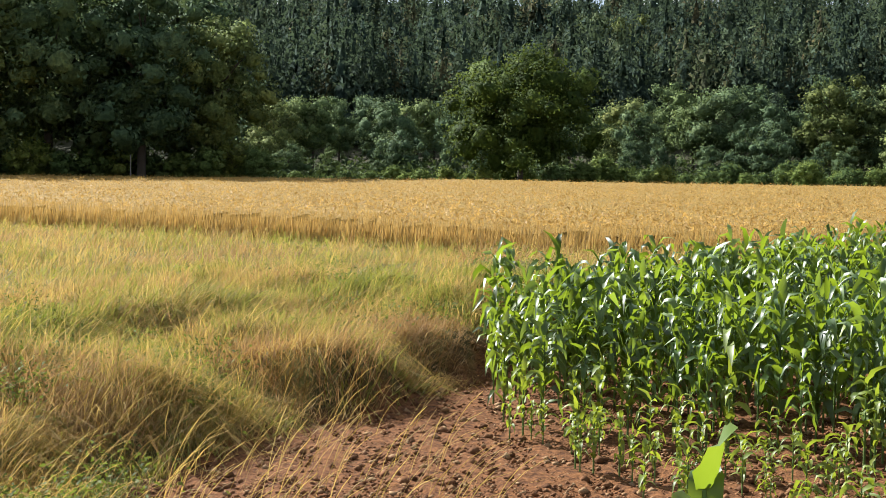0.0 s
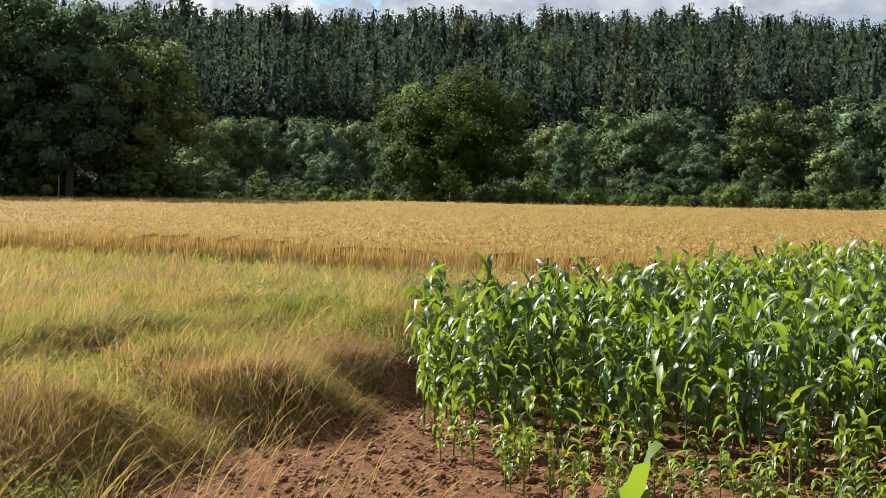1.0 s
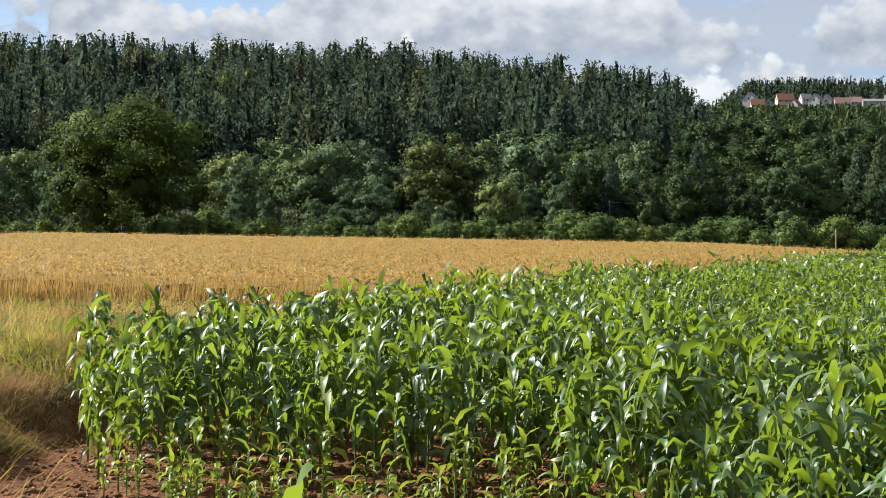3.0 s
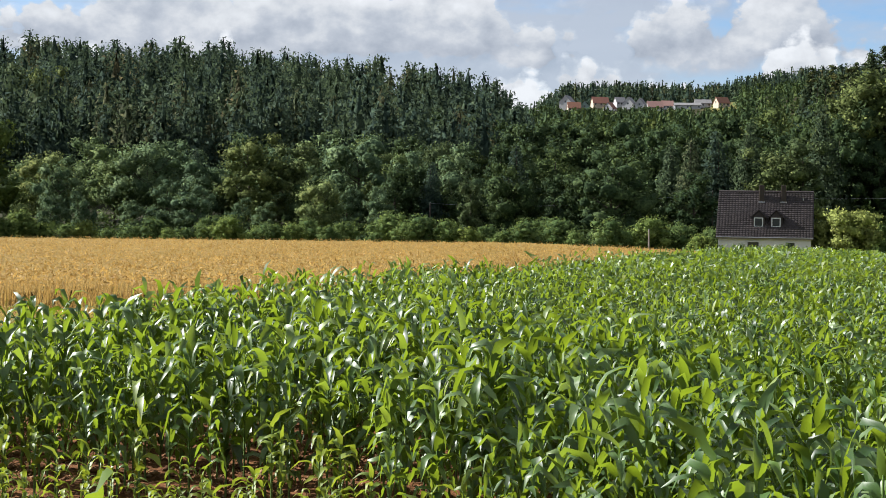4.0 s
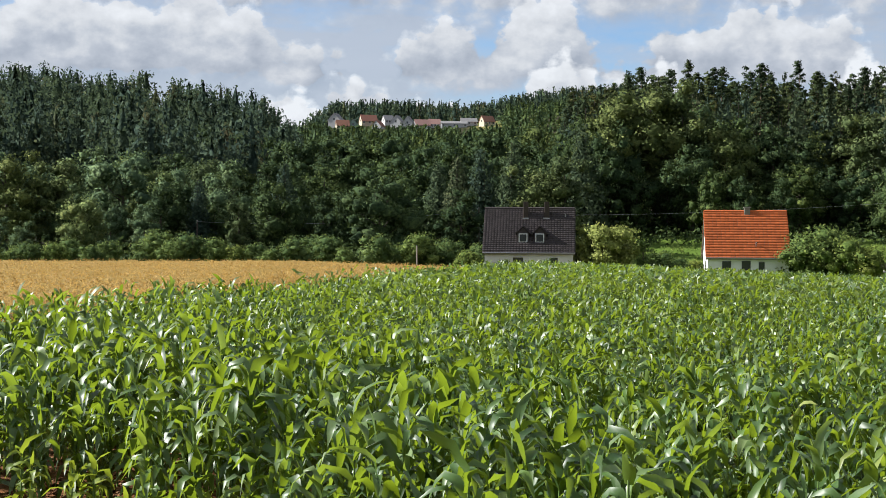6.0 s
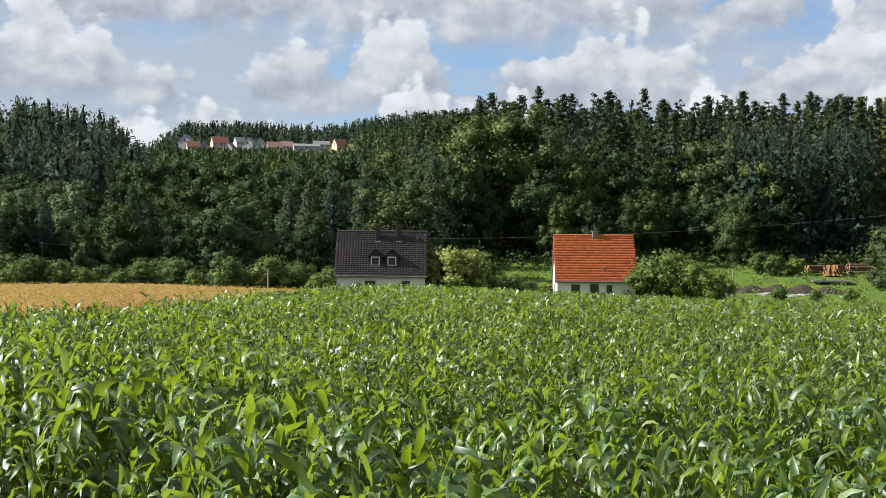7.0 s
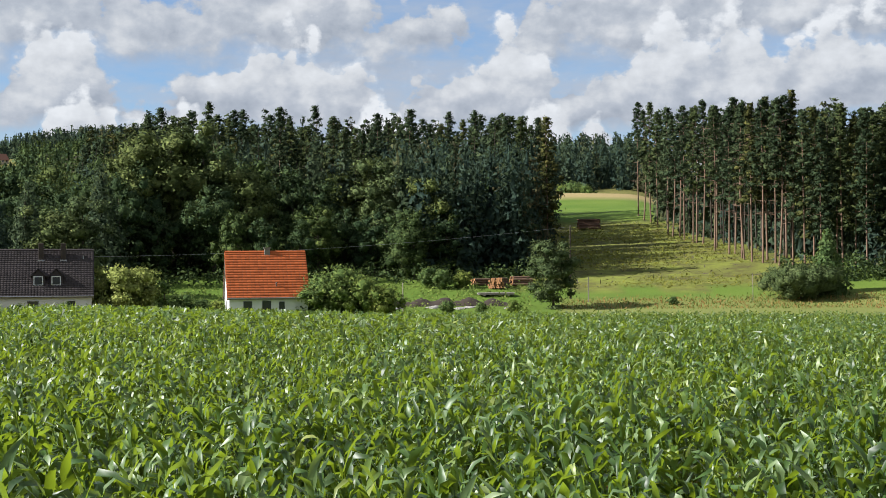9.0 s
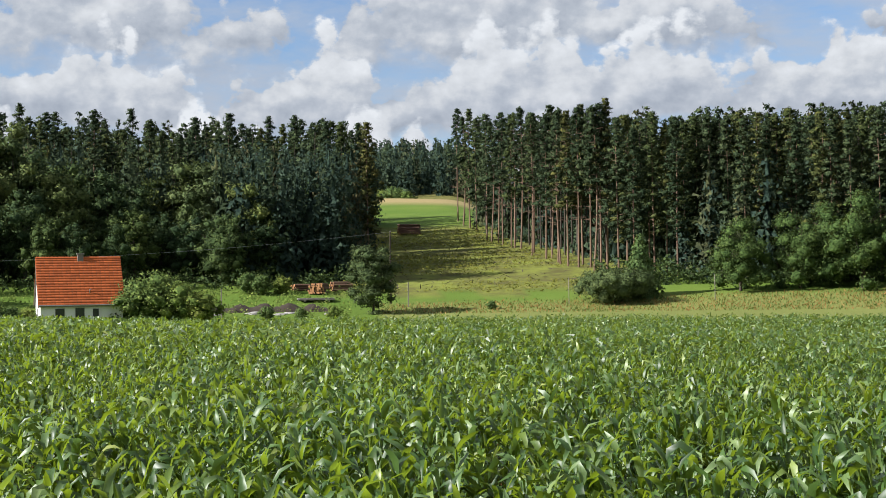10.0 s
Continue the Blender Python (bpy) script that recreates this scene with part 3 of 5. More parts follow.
def stems(name, label, xy, heights, seed, mat, thick=0.17):
    rng = np.random.default_rng(seed)
    out = []
    for (x, y), h in zip(xy, heights):
        z = float(land(x, y))
        l = rng.normal(0, 0.4, 2)
        out.append(tube([(x, y, z - 0.3), (x + l[0] * 0.3, y + l[1] * 0.3, z + h * 0.5), (x + l[0], y + l[1], z + h * 0.95)], [thick, thick * 0.7, thick * 0.25], 4))
    v, f = join(out)
    return tagged(new(name, mesh_np(name, v, f, mat, True)), label, "forest", kind="stuff")


def at_foot(az, r, scale=(1, 1, 1), turn=0.0, sink=0.1):
    x, y, z = put(az, r)
    return pose(x, y, z - sink, 0, 0, turn) @ Matrix.Diagonal((*scale, 1))


def copy_at(ob, m):
    """A copy at the pose and size of m, whatever the size of the first one."""
    return copy_thing(ob, m @ Matrix.Diagonal((1 / ob.scale.x, 1 / ob.scale.y, 1 / ob.scale.z, 1)))


def move_thing(ob, m):
    ob.matrix_basis = m
    return ob


def build_woods():
    rng = np.random.default_rng(11)
    # spruce hillside beyond the grain: a lower stand and a higher one behind it
    xy, az, r = sector(rng, 460, -22, 25, 214, 262)
    h = rng.uniform(14, 20, len(xy)) + 1.6 * np.sin(az * 1.3) + np.interp(r, [212, 262], [-2, 1])
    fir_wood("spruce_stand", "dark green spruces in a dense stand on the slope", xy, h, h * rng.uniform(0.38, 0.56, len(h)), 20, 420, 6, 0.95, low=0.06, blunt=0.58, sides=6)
    xy, az, r = sector(rng, 1250, -20, 28.0, 285, 480)
    keep = (az < 24.5) | (r > 300)
    xy, r, az = xy[keep], r[keep], az[keep]
    h = rng.uniform(9.5, 19.5, len(xy)) + 2.0 * np.sin(az * 0.9 + 2) * np.sin(r * 0.05)
    brown = (az > 12) & (az < 22.5) & (rng.uniform(0, 1, len(xy)) < 0.26)
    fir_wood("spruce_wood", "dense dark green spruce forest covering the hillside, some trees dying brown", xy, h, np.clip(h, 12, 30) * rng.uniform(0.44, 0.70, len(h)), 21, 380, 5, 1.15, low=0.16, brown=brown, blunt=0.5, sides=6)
    # wooded ridges in the distance
    xy, az, r = sector(rng, 1100, 22, 41, 1130, 1450)
    h = rng.uniform(13, 22, len(xy))
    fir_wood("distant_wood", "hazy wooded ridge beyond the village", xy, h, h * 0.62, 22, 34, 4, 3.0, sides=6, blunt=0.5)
    xy, az, r = sector(rng, 800, 22, 41, 480, 1130)
    h = rng.uniform(9, 14, len(xy))
    keep = (land(xy[:, 0], xy[:, 1]) + h < 2.6 + r * 0.0845) | (az > 34.9)
    fir_wood("village_wood", "trees on the slope below the village", xy[keep], h[keep], h[keep] * 0.7, 29, 50, 4, 2.2, blunt=0.4, mat=oak_leaf, sides=6)
    xy, az, r = sector(rng, 620, 23.5, 36, 720, 962)
    h = EYE + r * np.tan(np.radians(rng.uniform(4.2, 4.68, len(xy)))) - land(xy[:, 0], xy[:, 1])
    keep = (h > 4) & (h < 18)
    fir_wood("orchard_wood", "trees and gardens in front of the village", xy[keep], h[keep], h[keep] * 0.8, 34, 60, 4, 2.2, blunt=0.4, mat=oak_leaf, sides=6)
    xy, az, r = sector(rng, 420, 53, 63, 560, 760)
    h = rng.uniform(14, 22, len(xy))
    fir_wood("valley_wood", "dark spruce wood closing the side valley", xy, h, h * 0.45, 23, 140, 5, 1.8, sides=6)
    # conifers behind the houses
    xy, az, r = sector(rng, 470, 37.5, 56.2, 228, 335)
    h = rng.uniform(17, 22.5, len(xy)) - 3 * (az < 40)
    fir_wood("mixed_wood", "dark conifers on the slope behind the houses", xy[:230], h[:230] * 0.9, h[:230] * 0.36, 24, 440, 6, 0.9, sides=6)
    pine_wood("pine_wood", "ragged pine crowns along the ridge", xy[230:], h[230:], 25, pine_needle, low=0.3)
    stems("pine_stems", "grey brown stems inside the wood", xy[230:], h[230:], 26, bark)
    xy, az, r = sector(rng, 70, 50.0, 55.7, 198, 236)
    h = rng.uniform(15, 20, len(xy))
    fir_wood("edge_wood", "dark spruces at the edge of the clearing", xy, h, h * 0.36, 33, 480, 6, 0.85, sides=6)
    # pine stand beside the clearing
    xy, az, r = sector(rng, 560, 60.5, 84, 205, 330)
    keep = r > np.interp(az, [60.5, 62, 65, 70, 84], [312, 268, 224, 208, 204])
    xy, az = xy[keep], az[keep]
    h = rng.uniform(19.5, 24.5, len(xy))
    pine_wood("pine_stand", "tall pine crowns of the stand beside the clearing", xy, h, 27, pine_needle, low=0.35)
    stems("pine_stand_stems", "tall grey brown pine stems of the stand", xy, h, 28, bark)
    xy, az, r = sector(rng, 520, 60.8, 82, 196, 320)
    keep = r > np.interp(az, [60.5, 62, 65, 70, 84], [318, 276, 232, 199, 195])
    xy = xy[keep]
    h = rng.uniform(8, 18, len(xy)) + 1.5 * (xy[:, 0] > 195)
    fir_wood("under_wood", "dark young spruces filling the stand", xy, h, h * 0.42, 30, 300, 6, 0.9, low=0.0, sides=6)


def scatter_things(kinds, spots, rng, base):
    """Sets out copies of the kinds at (bearing, distance, height) spots, the kinds themselves first."""
    for i, (az, r, h) in enumerate(spots):
        s = h / base
        m = at_foot(az, r, (s * rng.uniform(0.82, 1.12), s * rng.uniform(0.82, 1.12), s), rng.uniform(0, 360), 0.25)
        move_thing(kinds[i], m) if i < len(kinds) else copy_at(kinds[int(rng.integers(len(kinds)))], m)


def to_top(az, r, el):
    """Height of a tree there whose top stands at that angle over the eye's level."""
    return max(1.5, EYE + r * math.tan(radians(el)) - put(az, r)[2])


def row_of(rng, az0, az1, step, r0, r1, line, low=0.8, high=1.03):
    """Spots along a belt: bearing, distance and height, tops near the line of (bearing, angle)."""
    out = []
    for az in np.arange(az0, az1, step):
        az = az + rng.uniform(-0.35, 0.35) * step
        r = rng.uniform(r0, r1)
        out.append((az, r, to_top(az, r, np.interp(az, [p[0] for p in line], [p[1] for p in line])) * rng.uniform(low, high)))
    return out


def build_belt():
    """Broad-leaved trees along the stream, one by one."""
    rng = np.random.default_rng(5)
    label, group = "leafy grey green tree in the belt below the forest", "trees of the stream belt"
    light = [broad_tree(100 + i, 10, w, 4600, 0.27, low, alder_leaf, lobes, full, name="broad_tree", label=label, group=group) for i, (w, low, lobes, full) in enumerate([(8.0, 0.03, 14, 0.8), (6.6, 0.03, 12, 0.9), (9.0, 0.0, 17, 0.8), (6.0, 0.02, 13, 1.0)])]
    spots = row_of(rng, -7.6, 21, 1.5, 140, 158, [(-8, 1.2), (9, 1.5), (12, 1.6), (21, 1.6)], 0.6, 1.1)
    spots += row_of(rng, -8, 24, 0.95, 168, 194, [(-8, 2.5), (0, 2.85), (8, 3.1), (14, 3.3), (20, 3.6), (24, 3.6)], 0.76, 1.05)
    rng.shuffle(spots)
    scatter_things(light, spots, rng, 10)
    label, group = "dark green broad-leaved tree in the wooded valley", "trees of the valley wood"
    dark = [broad_tree(120 + i, 10, w, 4600, 0.27, low, oak_leaf, lobes, full, name="broad_tree", label=label, group=group) for i, (w, low, lobes, full) in enumerate([(7.6, 0.02, 15, 0.8), (6.2, 0.03, 13, 0.9), (8.6, 0.0, 18, 0.8), (5.6, 0.02, 14, 1.0)])]
    spots = row_of(rng, 19, 37, 0.9, 196, 218, [(19, 3.5), (24, 4.0), (29, 4.2), (37, 4.4)], 0.78, 1.0)
    spots += row_of(rng, 23, 37, 0.9, 240, 290, [(23, 4.5), (27, 4.65), (33.5, 4.6), (36, 4.9), (38, 5.2)], 0.88, 1.0)
    spots += row_of(rng, 18, 34, 1.1, 158, 176, [(18, 2.5), (24, 2.4), (30, 3.0), (34, 3.2)], 0.6, 1.05)
    spots += row_of(rng, 33, 52.5, 0.95, 192, 206, [(33, 3.2), (38, 4.6), (42, 4.2), (46, 3.6), (50, 3.6), (53, 3.4)], 0.72, 1.06)
    spots += row_of(rng, 36.5, 55, 0.95, 212, 238, [(36.5, 5.0), (39, 5.7), (43, 5.6), (48, 5.0), (55, 4.4)], 0.74, 1.0)
    rng.shuffle(spots)
    scatter_things(dark, spots, rng, 10)
    rng = np.random.default_rng(9)
    pale = [broad_tree(140 + i, 10, w, 4600, 0.27, 0.03, pale_leaf, 14, 0.9, name="birch_tree", label="pale yellow green tree on the wooded slope", group="pale trees on the slope") for i, w in enumerate((5.6, 6.8))]
    scatter_things(pale, [(az, r, to_top(az, r, el)) for az, r, el in [(39.0, 206, 5.4), (40.1, 208, 6.1), (41.2, 210, 6.5), (42.4, 208, 6.3), (44.0, 207, 5.0), (49.5, 206, 5.3), (51.5, 200, 4.4), (36.8, 178, 3.2), (15.4, 165, 3.5), (17.3, 165, 3.3), (24.4, 146, 1.7), (22.8, 190, 3.4), (6.3, 268, 6.0), (6.9, 268, 5.9), (37.6, 180, 3.6)]], rng, 10)


def build_undergrowth():
    """Brambles and saplings between the trunks."""
    rng = np.random.default_rng(91)
    vs = []
    for az0, az1, r0, r1, n, tall in ((-24, 34.5, 134, 178, 22000, 2.6), (33, 56, 190, 215, 12000, 3.2), (65.5, 80, 194, 206, 9000, 3.5), (60.5, 66, 296, 310, 400, 1.2)):
        xy, az, r = sector(rng, n, az0, az1, r0, r1)
        top = tall * (0.55 + 0.45 * np.sin(az * 3.1) * np.sin(r * 0.4 + az))
        c = np.stack([xy[:, 0], xy[:, 1], land(xy[:, 0], xy[:, 1]) + np.maximum(top, 0.5) * rng.uniform(0, 1, n)], -1)
        vs.append(leaf_cards(rng, c, unit(rng.normal(0, 0.6, (n, 3)) + [0, 0, 0.8]), 0.5, 0.38, 0.3))
    v = np.concatenate(vs)
    tagged(new("undergrowth", mesh_np("undergrowth", v, quads(len(v) // 4), oak_leaf)), "dark tangled undergrowth at the foot of the woods", "undergrowth", kind="stuff")


def build_clearing():
    """Bracken, raspberry and felling waste over the clearing."""
    rng = np.random.default_rng(95)
    for name, mat, n, size, label in (("bracken", grass_green, 14000, 0.40, "low yellow green bracken and brambles over the clearing"), ("felling_waste", bark, 900, 1.3, "dry brown branches left lying on the clearing")):
        xy, az, r = sector(rng, n, 54.8, 66.5, 189, 306)
        edge = np.interp(az, [54.8, 60, 62, 65, 66.5], [306, 306, 262, 218, 208])
        patch = np.sin(xy[:, 0] * 0.21) * np.cos(xy[:, 1] * 0.17) + np.sin(xy[:, 0] * 0.07 + xy[:, 1] * 0.11)
        ok = (r < edge + 6) & ((patch > -0.5) if name == "bracken" else (patch < 0.1))
        xy = xy[ok]
        n = len(xy)
        c = np.stack([xy[:, 0], xy[:, 1], land(xy[:, 0], xy[:, 1]) + rng.uniform(0.02, 0.75, n) ** 1.5], -1)
        nrm = unit(rng.normal(0, 0.5, (n, 3)) + [0, 0, 0.8])
        v = leaf_cards(rng, c, nrm, size, size * (0.65 if name == "bracken" else 0.09), 0.1)
        tagged(new(name, mesh_np(name, v, quads(n), mat)), label, "undergrowth", kind="stuff")


def spruce_tree(seed, height, width, label, group="", mat=None):
    """A single spruce: stem and a cone of drooping boughs."""
    rng = np.random.default_rng(seed)
    ob = thing("spruce_tree", label, "tree", group=group)
    part("trunk", mesh_np("trunk", *tube([(0, 0, -0.3), (0, 0, height * 0.5), (0, 0, height)], [0.24, 0.15, 0.02], 6), bark, True), bark, ob)
    v, f, o = fir_shapes(rng, np.array([height]), np.array([width]), 16, 10, 3600, 0.5, 0.03, 0.85)
    part("crown", mesh_np("crown", v[0], f, mat or needle, True, normals=o[0]), mat or needle, ob)
    return ob


maple_leaf = leafy("maple_leaf", (0.046, 0.080, 0.022), (0.072, 0.114, 0.031), (0.112, 0.155, 0.046), 0.2, (0.15, 0.19, 0.04), rough=0.8, spec=0.1, grain=3.2)


def build_single_trees():
    move_thing(broad_tree(221, 12.6, 14.6, 26000, 0.25, 0.0, walnut_leaf, 28, 0.9, name="walnut_tree", label="large round dark green tree at the edge of the grain"), at_foot(3.1, 124))
    rng = np.random.default_rng(8)
    first = broad_tree(202, 17, 12, 9500, 0.36, 0.0, alder_leaf, 26, 0.62, name="broad_tree", label="tall dense tree in deep shade beside the grain", group="shaded trees")
    for i, (az, r, s) in enumerate([(-9.3, 121, 0.94), (-12.2, 117, 1.1), (-15.7, 120, 1.2), (-19.2, 118, 1.1), (-10.6, 130, 1.15), (-14.5, 132, 1.25), (-23, 118, 1.2), (-18, 134, 1.3)]):
        m = at_foot(az, r, (s, s, s), i * 75.0, 0.4)
        copy_at(first, m) if i else move_thing(first, m)
    first = broad_tree(203, 4, 4.6, 2200, 0.21, 0.0, shrub_leaf, 9, 0.7, name="shrub", label="light green shrub at the field edge", category="shrub", group="shrubs at the field edge")
    spots = [(az + rng.uniform(-0.3, 0.3), rng.uniform(121, 133), np.interp(az, [-7, -4, 0, 8, 10, 34], [0.4, 0.3, 0.5, 0.75, 0.6, 0.75]) * rng.uniform(0.6, 1.35)) for az in np.arange(-7, 34, 0.8)]
    spots += [(az, rng.uniform(117, 120), rng.uniform(0.7, 1.1)) for az in np.arange(-24, -6.8, 1.1)]
    # beside the houses, in the yard and along the bank
    spots += [(41.5, 152, 0.75), (42.2, 151, 0.6), (42.8, 153, 0.55), (46.9, 147, 1.25), (47.5, 146, 1.3), (48.2, 148, 1.5), (48.9, 146, 1.2), (49.6, 145, 0.95), (51.4, 187, 0.8), (51.9, 186, 0.75), (52.8, 187, 0.65), (52.2, 164, 0.45), (53.6, 163, 0.4), (54.9, 164, 0.45), (35.2, 142, 0.4), (36.9, 141, 0.45), (61.3, 172, 0.32), (34.0, 150, 0.8), (57.3, 480, 1.9), (56.9, 482, 1.6), (57.8, 478, 1.6)]
    for i, (az, r, s) in enumerate(spots):
        m = at_foot(az, r, (s * 1.15, s * 1.15, s), i * 50.0, 0.15)
        copy_at(first, m) if i else move_thing(first, m)
    move_thing(broad_tree(204, 6.0, 6.6, 9500, 0.24, 0.0, willow_leaf, 18, 0.6, name="willow_tree", label="round pale green weeping willow between the houses", droop=1.6), at_foot(39.3, 149, (1.28, 1.28, 1.02), sink=0.3))
    move_thing(broad_tree(205, 4.6, 1.9, 700, 0.22, 0.0, shrub_leaf, 9, 0.9, name="column_shrub", label="slim upright green shrub beside the willow", category="shrub"), at_foot(40.8, 148))
    move_thing(broad_tree(206, 8.8, 5.8, 8000, 0.21, 0.0, pale_leaf, 18, 0.95, name="young_tree", label="airy grey green young tree at the end of the maize", thick=0.12), at_foot(56.5, 169, sink=0.2) @ Matrix.Diagonal((1.15, 1.15, 1.02, 1)))
    move_thing(broad_tree(207, 5.0, 11.2, 14000, 0.20, 0.0, pale_leaf, 22, 0.6, name="willow_bush", label="broad domed grey green bush in the meadow", category="shrub", thick=0.08), at_foot(66.3, 177, sink=0.3))
    move_thing(spruce_tree(208, 8.2, 5.4, "small conical green tree behind the bush", mat=shrub_leaf), at_foot(67.3, 183))
    first = broad_tree(209, 10, 8.6, 9500, 0.25, 0.0, maple_leaf, 14, 0.9, name="maple_tree", label="round full green tree in front of the pines", group="round trees before the pines")
    for i, (az, r, s) in enumerate([(71.3, 187, 0.98), (73.6, 189, 1.0), (76.0, 188, 1.25), (78.6, 186, 1.35), (74.8, 195, 1.1)]):
        m = at_foot(az, r, (s * 1.0, s * 1.0, s), i * 100.0, 0.3)
        copy_at(first, m) if i else move_thing(first, m)
    first = spruce_tree(210, 15, 6.5, "tall dark spruce among the broad-leaved trees", "single spruces")
    for i, (az, r, s) in enumerate([(22.7, 160, 0.62), (33.2, 172, 0.92), (34.3, 176, 1.0), (32.4, 180, 0.9), (35.4, 182, 1.05), (26.2, 175, 0.8), (38.4, 190, 1.1), (13.2, 172, 0.7)]):
        m = at_foot(az, r, (s, s, s), i * 100.0, 0.2)
        copy_at(first, m) if i else move_thing(first, m)


def build_pine_front():
    rng = np.random.default_rng(6)
    kinds = [pine_tree(300 + i, 24, low, label="tall pine with a bare reddish trunk and ragged crown", group="pines at the clearing", stubs=st, clumps=cl, per=pr, width=w) for i, (low, st, cl, w, pr) in enumerate(((0.45, 40, 38, 5.4, 44), (0.52, 44, 34, 5.0, 44), (0.36, 40, 44, 5.8, 42), (0.26, 16, 56, 7.0, 38), (0.18, 16, 62, 7.6, 38)))]
    line = [(59.9, 310), (60.6, 290), (61.3, 268), (62.2, 250), (63.2, 234), (64.2, 220), (65.2, 211), (67, 205), (70, 201), (75, 198), (80, 196)]
    la, lr = [p[0] for p in line], [p[1] for p in line]
    spots = [(az + rng.uniform(-0.12, 0.12), 0) for az in np.concatenate([np.arange(59.9, 66, 0.27), np.arange(66, 80, 0.40)])]
    # ridge pines behind the houses
    ridge = [(az + rng.uniform(-0.2, 0.2), rng.uniform(225, 300)) for az in np.arange(40.2, 56.2, 0.42)]
    ridge += [(55.6, 262), (55.9, 275), (56.0, 290), (55.2, 250)]
    for n, (az, r) in enumerate(spots + ridge):
        tall = r == 0
        r = np.interp(az, la, lr) + rng.uniform(0, 9) if tall else r
        s = rng.uniform(0.90, 1.02) * (1.06 if az < 66 else 0.98) if tall else rng.uniform(0.84, 1.02)
        m = at_foot(az, r, (s, s, s), rng.uniform(0, 360))
        if n < 5:
            move_thing(kinds[n], m)
        else:
            low = 3 if not tall or az > 66.2 else 0
            copy_at(kinds[int(rng.integers(low, low + (3 if low == 0 else 2)))], m)


def build_yard_herbs():
    """Tall herbs on the bank round the yard, and the seeding grass of the verge behind the maize."""
    rng = np.random.default_rng(97)
    xy, az, r = sector(rng, 9000, 40.5, 55.6, 163, 189)
    bush = np.sin(az * 5.0 + r * 0.3) * np.sin(r * 0.5 + az) + rng.normal(0, 0.35, len(xy))
    xy, bush = xy[bush > -0.1], bush[bush > -0.1]
    c = np.stack([xy[:, 0], xy[:, 1], land(xy[:, 0], xy[:, 1]) + rng.uniform(0.05, 1.0, len(xy)) * np.clip(0.3 + 0.7 * bush, 0.2, 1.1)], -1)
    v = leaf_tris(rng, c, unit(rng.normal(0, 0.6, c.shape) + [0, -0.4, 0.7]), 0.32, 0.2, 0.0)
    tagged(new("herbs", mesh_np("herbs", v, tris(len(c)), shrub_leaf)), "tall yellow green herbs and nettles round the yard", "herbs", kind="stuff")
    for name, mat, n, r0, r1, tall, label in (("verge_grass", grass_russet, 5000, 168, 188, 0.34, "tall dry yellow brown grass on the verge"), ("verge_weeds", weed_leaf, 7000, 168, 190, 0.34, "green grass and weeds on the verge")):
        xy, az, r = sector(rng, n, 56.8, 81, r0, r1)
        ok = r < np.interp(az, [57, 65, 78], [177, 180, 188]) + rng.normal(0, 1.5, n)
        xy = xy[ok]
        n = len(xy)
        h = tall * rng.uniform(0.5, 1.2, n)
        feet = np.stack([xy[:, 0], xy[:, 1], land(xy[:, 0], xy[:, 1]) - 0.02], -1)
        c = feet + np.stack([0 * h, 0 * h, h * 0.5], -1)
        v = leaf_tris(rng, c, unit(rng.normal(0, 0.5, c.shape) + [-0.4, -0.8, 0.3]), h, h * 0.35, -1.5)
        tagged(new(name, mesh_np(name, v, tris(n), mat)), label, "grass", kind="stuff")


build_woods()
build_undergrowth()
build_yard_herbs()
build_clearing()
build_belt()
build_single_trees()
build_pine_front()


# ---- maize ----
def leaf_strip(rng, n, length, width, segs, rise, curl, twist=0.4):
    """n arching blades from the origin along +x, folded along the rib: rib and both edges, (n, segs + 1, 3) each."""
    s = np.linspace(0, 1, segs + 1)[None]
    L = length[:, None]
    knee = rng.uniform(0.22, 0.48, (n, 1))
    ang = rise[:, None] - curl[:, None] * np.clip((s - knee * 0.5) / (knee * 1.0), 0, 1) ** 1.3 - 0.25 * s
    ang = np.maximum(ang, -1.25)
    step = L / segs
    x = np.concatenate([np.zeros((n, 1)), np.cumsum(np.cos(ang[:, :-1]) * step, 1)], 1)
    z = np.concatenate([np.zeros((n, 1)), np.cumsum(np.sin(ang[:, :-1]) * step, 1)], 1)
    w = width[:, None] * 0.5 * np.maximum(np.minimum(1, 0.5 + 2.4 * s) * (1 - s ** 2.6), 0.03)
    t = rng.uniform(-twist, twist, (n, 1)) * (0.3 + 1.6 * s)
    ripple = 1 + 0.7 * np.sin(s * 17 + rng.uniform(0, 6, (n, 1)))
    rib = np.stack([x, np.zeros_like(x), z], -1)
    nx, nz = -np.sin(ang), np.cos(ang)
    ct, st = np.cos(t), np.sin(t)
    a = np.stack([nx * st * w, ct * w, nz * st * w], -1)
    lift = np.stack([nx, np.zeros_like(nx), nz], -1) * (w * 0.38 * ripple)[..., None]
    return rib, rib + a + lift, rib - a + lift


